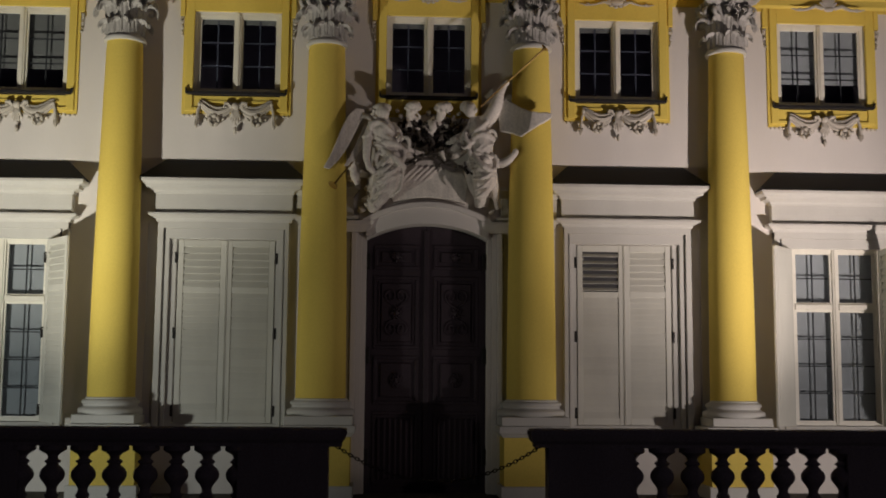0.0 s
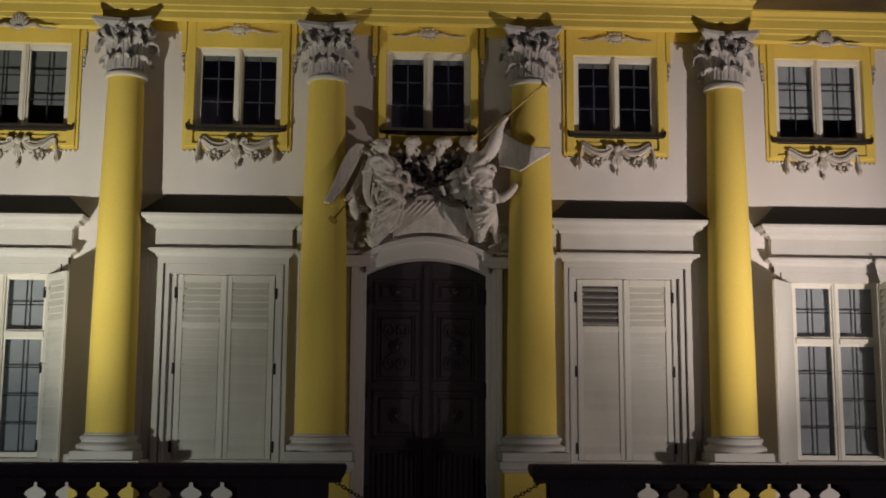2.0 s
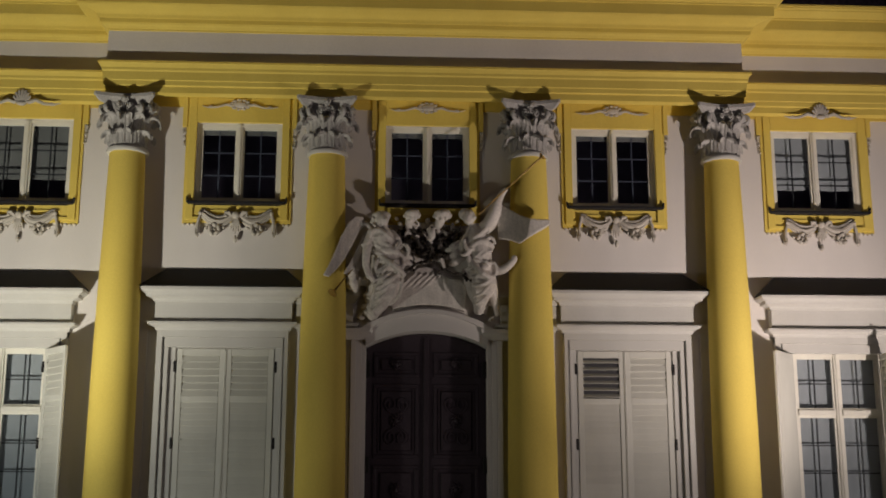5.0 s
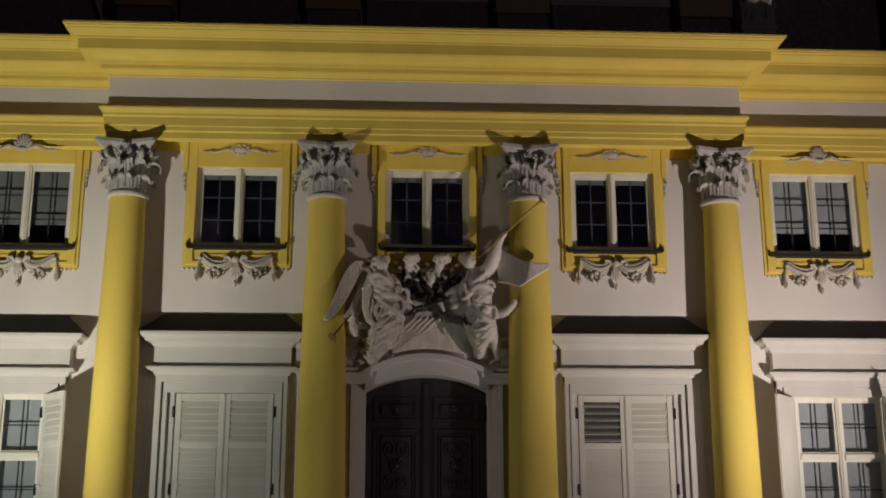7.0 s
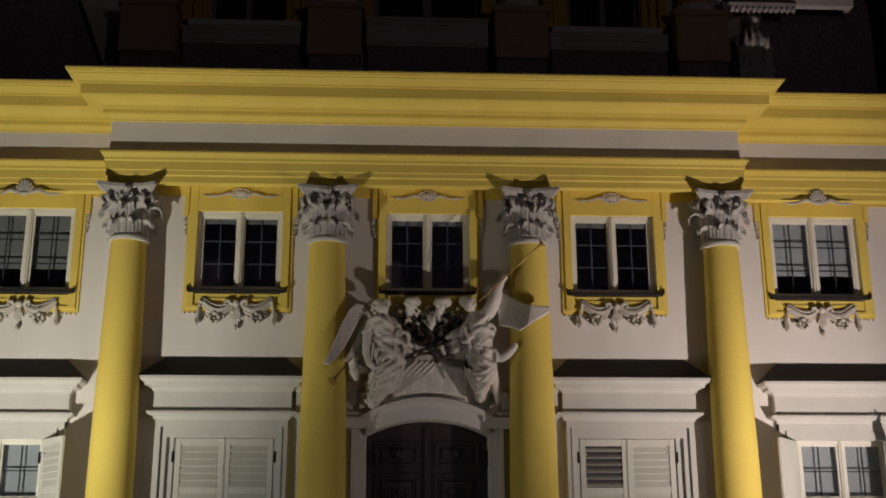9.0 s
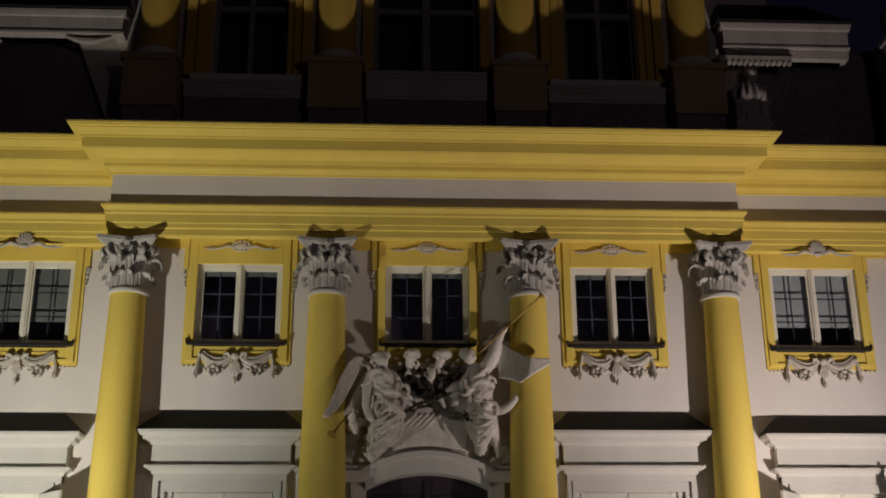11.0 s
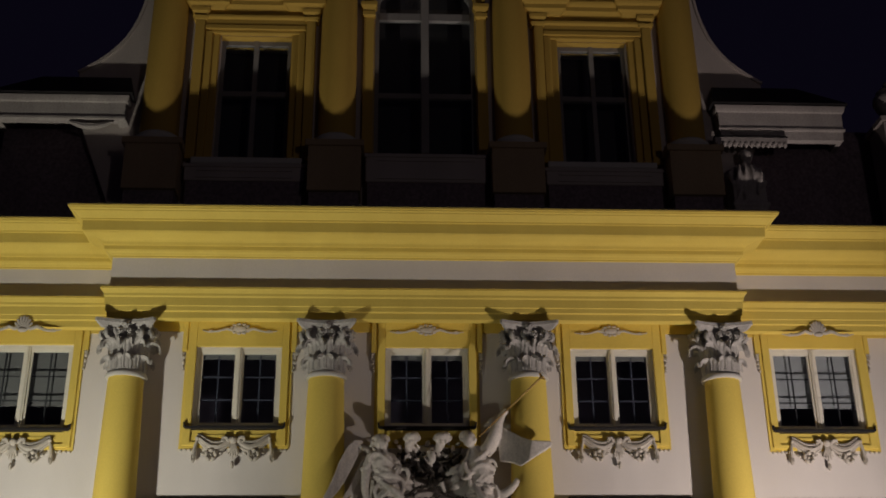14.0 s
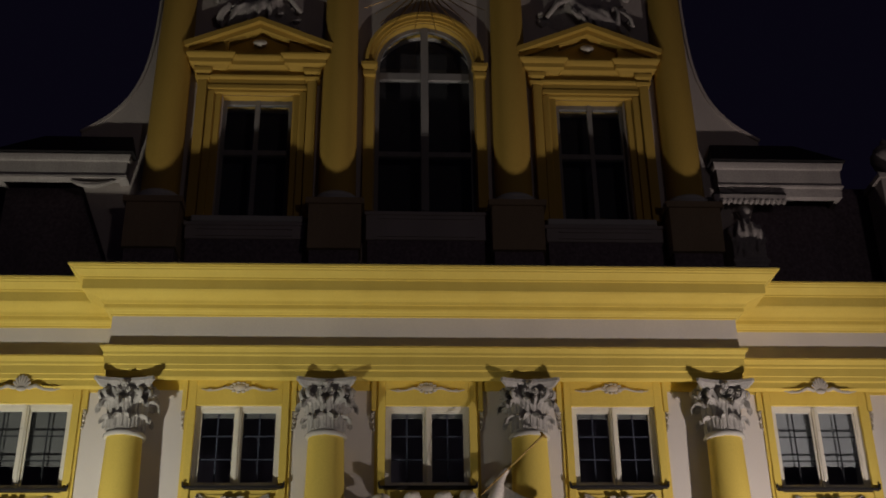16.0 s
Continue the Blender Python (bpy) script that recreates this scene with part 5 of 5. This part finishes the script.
# its wing, a narrow curved blade before the column, and a second blade inside it
wing(g, [(-1.20, 7.59), (-1.34, 7.58), (-1.47, 7.43), (-1.60, 7.14), (-1.69, 6.87), (-1.79, 6.61), (-1.89, 6.40)], [(-1.18, 7.46), (-1.27, 7.32), (-1.34, 7.15), (-1.42, 6.97), (-1.51, 6.78), (-1.63, 6.58), (-1.79, 6.38)], -1.0, -0.91, 3)
wing(g, [(-1.18, 7.34), (-1.24, 7.18), (-1.32, 6.98), (-1.42, 6.74), (-1.54, 6.50)], [(-1.13, 7.30), (-1.15, 7.12), (-1.21, 6.92), (-1.33, 6.68), (-1.50, 6.48)], -0.93, -0.87, 1)
tube(g, [(-1.02, -0.34, 7.32), (-1.14, -0.44, 7.46), (-1.26, -0.52, 7.46)], [0.07, 0.06, 0.06], 8)
tube(g, [(-1.02, -0.34, 7.26), (-1.10, -0.40, 7.28), (-1.17, -0.42, 7.28)], [0.05, 0.045, 0.04], 8)
# the other winged figure, arm raised with the trumpet
blob(g, (0.75, -0.56, 7.60), (0.125, 0.14, 0.15)), blob(g, (0.70, -0.48, 7.67), (0.145, 0.14, 0.12)), blob(g, (0.84, -0.64, 7.57), (0.045, 0.05, 0.055))
for k in range(9):
    blob(g, (0.69 + rng.uniform(-0.12, 0.12), -0.50 + rng.uniform(-0.08, 0.05), 7.67 + rng.uniform(-0.12, 0.1)), (0.055, 0.055, 0.04), rng.uniform(0, 90), 1)
tube(g, [(0.84, -0.44, 7.44), (0.92, -0.50, 7.22), (0.96, -0.50, 6.95), (0.97, -0.48, 6.74)], [0.14, 0.21, 0.22, 0.22], 14)
tube(g, [(0.98, -0.48, 7.34), (1.12, -0.56, 7.46), (1.22, -0.62, 7.68), (1.28, -0.66, 7.88), (1.36, -0.69, 8.03), (1.43, -0.72, 8.11)], [0.13, 0.13, 0.115, 0.085, 0.06, 0.05], 12)
tube(g, [(0.80, -0.46, 7.32), (0.68, -0.54, 7.16), (0.60, -0.46, 6.98)], [0.09, 0.08, 0.05], 10)
for x0, x1, z, sag, r, tilt in ((0.70, 1.12, 7.28, 0.05, 0.05, 0.34), (0.70, 1.20, 6.98, -0.14, 0.07, 0.10), (0.74, 1.20, 6.86, 0.02, 0.05, 0.36)):
    swoosh(g, rng, x0, x1, -0.56, z, sag, r * 0.8, tilt)
blob(g, (0.98, -0.50, 6.68), (0.25, 0.22, 0.20)), blob(g, (1.04, -0.52, 6.46), (0.20, 0.2, 0.2))
tube(g, [(1.0, -0.52, 6.52), (1.02, -0.48, 6.30), (0.98, -0.42, 6.08), (0.94, -0.34, 5.80)], [0.23, 0.22, 0.14, 0.03], 14)
tube(g, [(0.76, -0.44, 6.66), (0.78, -0.44, 6.40), (0.84, -0.38, 6.16), (0.90, -0.32, 5.96)], [0.12, 0.12, 0.09, 0.03], 10)
tube(g, [(1.08, -0.44, 6.72), (1.22, -0.56, 6.60), (1.36, -0.62, 6.60), (1.46, -0.66, 6.66), (1.56, -0.70, 6.76)], [0.15, 0.10, 0.085, 0.075, 0.06], 10)
blob(g, (1.57, -0.71, 6.79), (0.06, 0.06, 0.075))
for x0, x1, y, z, sag, r, tilt in ((0.76, 1.22, -0.64, 6.62, 0.12, 0.05, -0.34), (0.80, 1.22, -0.64, 6.40, 0.09, 0.035, 0.2), (0.82, 1.18, -0.60, 6.24, 0.07, 0.03, 0.3), (0.84, 1.12, -0.52, 6.08, 0.05, 0.03, 0.24)):
    swoosh(g, rng, x0, x1, y, z, sag, r, tilt)
for k in range(6):
    x = 0.82 + 0.07 * k
    tube(g, [(x, -0.64, 6.42), (x * 0.6 + 0.41 + 0.03 * math.sin(2.1 * k), -0.58, 6.16), (x * 0.25 + 0.71, -0.38, 5.84)], [0.028, 0.04, 0.016], 7)
tube(g, [(1.16, -0.34, 6.5), (1.22, -0.33, 6.2), (1.30, -0.28, 5.80)], [0.11, 0.10, 0.05], 8)
wing(g, [(1.27, 7.86), (1.40, 7.79), (1.54, 7.68), (1.68, 7.57), (1.84, 7.49), (2.02, 7.475), (2.14, 7.48), (2.21, 7.45)], [(1.30, 7.20), (1.40, 7.17), (1.52, 7.13), (1.66, 7.05), (1.78, 7.12), (1.94, 7.22), (2.10, 7.31), (2.20, 7.385)], -1.0, -0.91, 2)
tube(g, [(1.02, -0.32, 7.35), (1.16, -0.40, 7.46), (1.34, -0.55, 7.52)], [0.08, 0.07, 0.07], 8)
# two helmeted heads with plumes, and the trophies in the hollow between the figures
for cx, cz, w in ((-0.30, 7.60, 0.15), (0.26, 7.60, 0.17)):
    blob(g, (cx, -0.50, cz + 0.05), (w, 0.16, 0.10)), blob(g, (cx + 0.04, -0.46, cz + 0.10), (w * 0.7, 0.13, 0.07))
    for k in range(9):
        q = radians(20 + 40 * k)
        blob(g, (cx + w * 0.8 * math.cos(q), -0.52 - 0.06 * abs(math.sin(q)), cz + 0.02 + 0.06 * math.sin(q)), (0.06, 0.06, 0.04), 40 * k, 1)
    tube(g, [(cx - 0.02, -0.48, cz), (cx - 0.06, -0.42, cz - 0.14), (cx - 0.05, -0.30, cz - 0.28)], [0.10, 0.075, 0.05], 9)
for k in range(18):
    blob(g, (rng.uniform(-0.66, 0.60), rng.uniform(-0.36, -0.15), rng.uniform(7.38, 7.62)), (rng.uniform(0.04, 0.08), 0.06, rng.uniform(0.03, 0.07)), rng.uniform(0, 180), 1)
blob(g, (0.07, -0.42, 7.30), (0.075, 0.09, 0.12)), blob(g, (0.07, -0.38, 7.40), (0.10, 0.08, 0.05))
# most trophy pieces dark brown, every fifth in the figures' stucco
trophy = bm_new()
for k in range(120):
    body = g if k % 5 == 0 else trophy
    x, z = rng.uniform(-0.54, 0.62), rng.uniform(6.86, 7.46)
    w = rng.uniform(0.03, 0.065)
    if k % 3:
        blob(body, (x, rng.uniform(-0.36, -0.10), z), (w, w * 2, w * rng.uniform(0.6, 1.8)), rng.uniform(0, 180), 1)
    else:
        a = rng.uniform(0, 6.28)
        tube(body, [(x, -0.10, z), (x + 0.07 * math.cos(a), -0.42, z + 0.07 * math.sin(a)), (x + 0.14 * math.cos(a + 0.7), -0.46, z + 0.14 * math.sin(a + 0.7))], [0.022, 0.028, 0.012], 6)
for x0, x1, z, tilt in ((0.34, 0.66, 7.10, 0.2), (0.36, 0.70, 6.96, 0.22), (0.40, 0.72, 6.82, 0.16), (-0.54, -0.26, 6.90, -0.2), (-0.52, -0.24, 6.78, -0.16)):
    swoosh(g, rng, x0, x1, -0.34, z, 0.03, 0.06, tilt)
# the cloth stretched below the garland, with shallow pleats
hem = [(-0.70, 6.34), (-0.52, 6.47), (-0.34, 6.60), (-0.18, 6.71), (-0.02, 6.74), (0.13, 6.71), (0.28, 6.59), (0.46, 6.51), (0.62, 6.50), (0.76, 6.38)]
band(g, hem, [(x * 0.92, 6.02 - 0.2 * x * x) for x, z in hem], -0.15, 0.02)
for k in range(5):
    x = -0.34 + 0.11 * k
    tube(g, [(x + 0.12, -0.16, 6.60), (x - 0.02, -0.158, 6.48), (x - 0.16, -0.14, 6.34)], [0.03, 0.032, 0.02], 8)
tube(g, [(0.16, -0.40, 6.78), (0.24, -0.52, 6.80), (0.30, -0.50, 6.64)], [0.04, 0.05, 0.03], 8)
# small figure and clouds at the edges
blob(g, (-1.40, -0.52, 6.60), (0.085, 0.09, 0.095)), tube(g, [(-1.38, -0.45, 6.54), (-1.36, -0.45, 6.34), (-1.30, -0.4, 6.2)], [0.08, 0.09, 0.06], 8)
for k in range(14):
    blob(g, (-1.38 + rng.uniform(-0.10, 0.14), -0.40 + rng.uniform(-0.1, 0.1), 6.40 + rng.uniform(-0.24, 0.2)), rng.uniform(0.03, 0.06), 0, 1)
for k in range(14):
    blob(g, (rng.choice((-1.10, 1.16)) + rng.uniform(-0.12, 0.12), -0.2, 5.85 + rng.uniform(-0.1, 0.4)), (rng.uniform(0.04, 0.08), 0.08, rng.uniform(0.04, 0.09)), rng.uniform(0, 90), 1)
# the core that ties it to the wall
blob(g, (-0.85, -0.2, 6.75), (0.22, 0.34, 0.8)), blob(g, (0.97, -0.2, 6.75), (0.22, 0.34, 0.8)), blob(g, (0.05, -0.02, 7.2), (0.7, 0.10, 0.45))
tube(g, [(-0.92, -0.12, 6.4), (-0.98, -0.10, 5.75)], [0.22, 0.12], 10), tube(g, [(1.02, -0.12, 6.4), (1.0, -0.10, 5.85)], [0.22, 0.12], 10)
tube(g, [(-1.1, -0.1, 6.45), (-1.38, -0.3, 6.40)], [0.08, 0.08], 8)
carved("sculpture", g, 0.0145, STATUE, "grey carved stucco group of winged figures with trophies above the door", "sculpture")
tagged(part("trophy", trophy, DARKBROWN, smooth=True), "dark cluster of carved trophies in the hollow between the figures", "trophy")
# dark leaf rope slung between the two figures
rope = [(-0.68, 6.36), (-0.52, 6.49), (-0.34, 6.62), (-0.18, 6.74), (-0.02, 6.77), (0.13, 6.74), (0.28, 6.61), (0.46, 6.53), (0.62, 6.52), (0.74, 6.42)]
bm = tube(bm_new(), [(x, -0.46 - 0.10 * abs(x), z) for x, z in rope], 0.026, 8)
for x, z in rope:
    for k in range(5):
        blob(bm, (x + rng.uniform(-0.09, 0.09), -0.49 - 0.10 * abs(x), z + rng.uniform(-0.035, 0.035)), (0.035, 0.025, 0.02), rng.uniform(0, 180), 1)
tagged(part("garland", bm, DARKBROWN, smooth=True), "dark leafy rope garland slung between the carved figures", "garland")


def horn(a, b, bell):
    h = thing("trumpet", "slim gilded trumpet held by a carved figure", "trumpet", "gilded trumpets")
    a, b = Vector(a), Vector(b)
    d = (b - a).normalized()
    part("pipe", tube(bm_new(), [a, a.lerp(b, 0.5), b - d * 0.06], [0.011, 0.014, 0.02], 8), GOLD, h)
    part("bell", tube(bm_new(), [b - d * 0.06, b - d * 0.02, b, b + d * 0.02], [0.02, 0.032, bell, bell * 1.05], 14), GOLD, h)
    return h


horn((0.92, -0.70, 7.62), (2.08, -0.92, 8.68), 0.075)
horn((-1.38, -0.70, 6.56), (-1.71, -0.97, 6.09), 0.085)


# ---- carvings on the attic ----
def reclining(s, cx, seed):
    r = random.Random(seed)
    b = bm_new()
    tube(b, [(-0.75, -0.2, 18.55), (-0.35, -0.3, 18.75), (0.0, -0.3, 18.95), (0.25, -0.25, 19.25)], [0.09, 0.17, 0.2, 0.16], 8)
    blob(b, (0.32, -0.3, 19.55), (0.12, 0.13, 0.15))
    tube(b, [(0.2, -0.35, 19.3), (0.5, -0.45, 19.1), (0.72, -0.35, 18.8)], [0.08, 0.06, 0.05], 8)
    for k in range(26):
        blob(b, (r.uniform(-0.85, 0.85), r.uniform(-0.35, -0.15), 18.5 + r.uniform(0, 0.9)), (r.uniform(0.05, 0.13), 0.08, r.uniform(0.04, 0.1)), r.uniform(0, 180), 1)
    folds(b, r, (-0.7, 0.3, -0.4, 19.0), (-0.9, 0.2, -0.36, 18.5), 9, 0.035, 0.04)
    blob(b, (0, -0.08, 18.9), (0.85, 0.16, 0.45))
    for v in b.verts:
        v.co.x *= s * 1.25
        v.co.z = 18.45 + (v.co.z - 18.45) * 1.15
    carved("pediment_figure", b, 0.03, DIMSTUCCO, "dim-toned carved stucco figure reclining above an attic window", "sculpture", "figures over the attic pediments", at=(cx, ATTIC + 0.14, 0))


reclining(1, -3.7, 3)
reclining(-1, 3.7, 5)

# standing figure under a scalloped canopy, in the shade above the cornice
b = bm_new()
box(b, -0.36, 0.34, -0.3, 0.3, 12.02, 13.20)
box(b, -0.40, 0.38, -0.34, 0.34, 12.62, 12.70), box(b, -0.39, 0.37, -0.33, 0.33, 13.12, 13.2)
tube(b, [(0, 0, 13.10), (0.02, -0.03, 13.32), (0.05, -0.05, 13.55), (0.06, -0.02, 13.74)], [0.32, 0.28, 0.22, 0.09], 12)
blob(b, (0.08, -0.04, 13.90), (0.13, 0.14, 0.17)), blob(b, (0.08, 0.02, 13.98), (0.15, 0.14, 0.11))
tube(b, [(-0.12, -0.02, 13.62), (-0.32, -0.1, 13.44), (-0.30, -0.16, 13.24), (-0.12, -0.24, 13.22)], [0.09, 0.08, 0.07, 0.05], 8)
tube(b, [(0.22, -0.02, 13.60), (0.34, -0.1, 13.40), (0.28, -0.2, 13.20)], [0.09, 0.08, 0.06], 8)
folds(b, random.Random(11), (-0.2, 0.24, -0.22, 13.55), (-0.30, 0.32, -0.30, 12.9), 10, 0.035, 0.02)
carved("statue", b, 0.022, DIMSTUCCO, "dim-toned stone bust on a square block in shade above the cornice", "statue", at=(6.74, 0.24, 0))
canopy = thing("canopy", "dim-toned stucco canopy with a scalloped fringe and dark top", "canopy", at=(6.95, ATTIC - 0.02, 0))
# thin dark cap added in place of the shadow above the fringe
part("hood", plate(bm_new(), [(-0.80, 14.322), (-0.74, 14.36), (0.74, 14.36), (0.80, 14.322)], -0.15, 0.0), SHEET, canopy, "thin dark cap for the shadow over the canopy")
part("valance", boxes((-0.78, 0.78, -0.14, 0.0, 14.16, 14.318), bevel=0.01), DIMSTUCCO, canopy)
lobe = None
for k in range(13):
    x = -0.72 + 0.12 * k
    if lobe is None:
        lobe = part("lobe", blob(bm_new(), (0, 0, 0), (0.055, 0.05, 0.09), sub=1), DIMSTUCCO, canopy, smooth=True, at=(x, -0.12, 14.15))
    else:
        again("lobe", lobe, canopy, pose(x, -0.12, 14.15))

# urn on the far corner of the roof
urn = thing("roof_urn", "dim-toned stone urn on a pier at the roof edge", "urn", at=(10.45, 0.75, 0))
part("pier", boxes((-0.42, 0.42, -0.4, 0.4, 11.96, 14.9), (-0.48, 0.48, -0.46, 0.46, 14.9, 15.02), bevel=0.01), DULL, urn)
part("body", lathe(bm_new(), [(0.18, 15.02), (0.2, 15.08), (0.09, 15.18), (0.1, 15.24), (0.3, 15.42), (0.36, 15.6), (0.34, 15.72), (0.22, 15.8), (0.26, 15.86), (0.2, 15.92), (0.06, 16.0), (0.08, 16.06), (0.03, 16.14)], 24), DIMSTUCCO, urn, smooth=True)
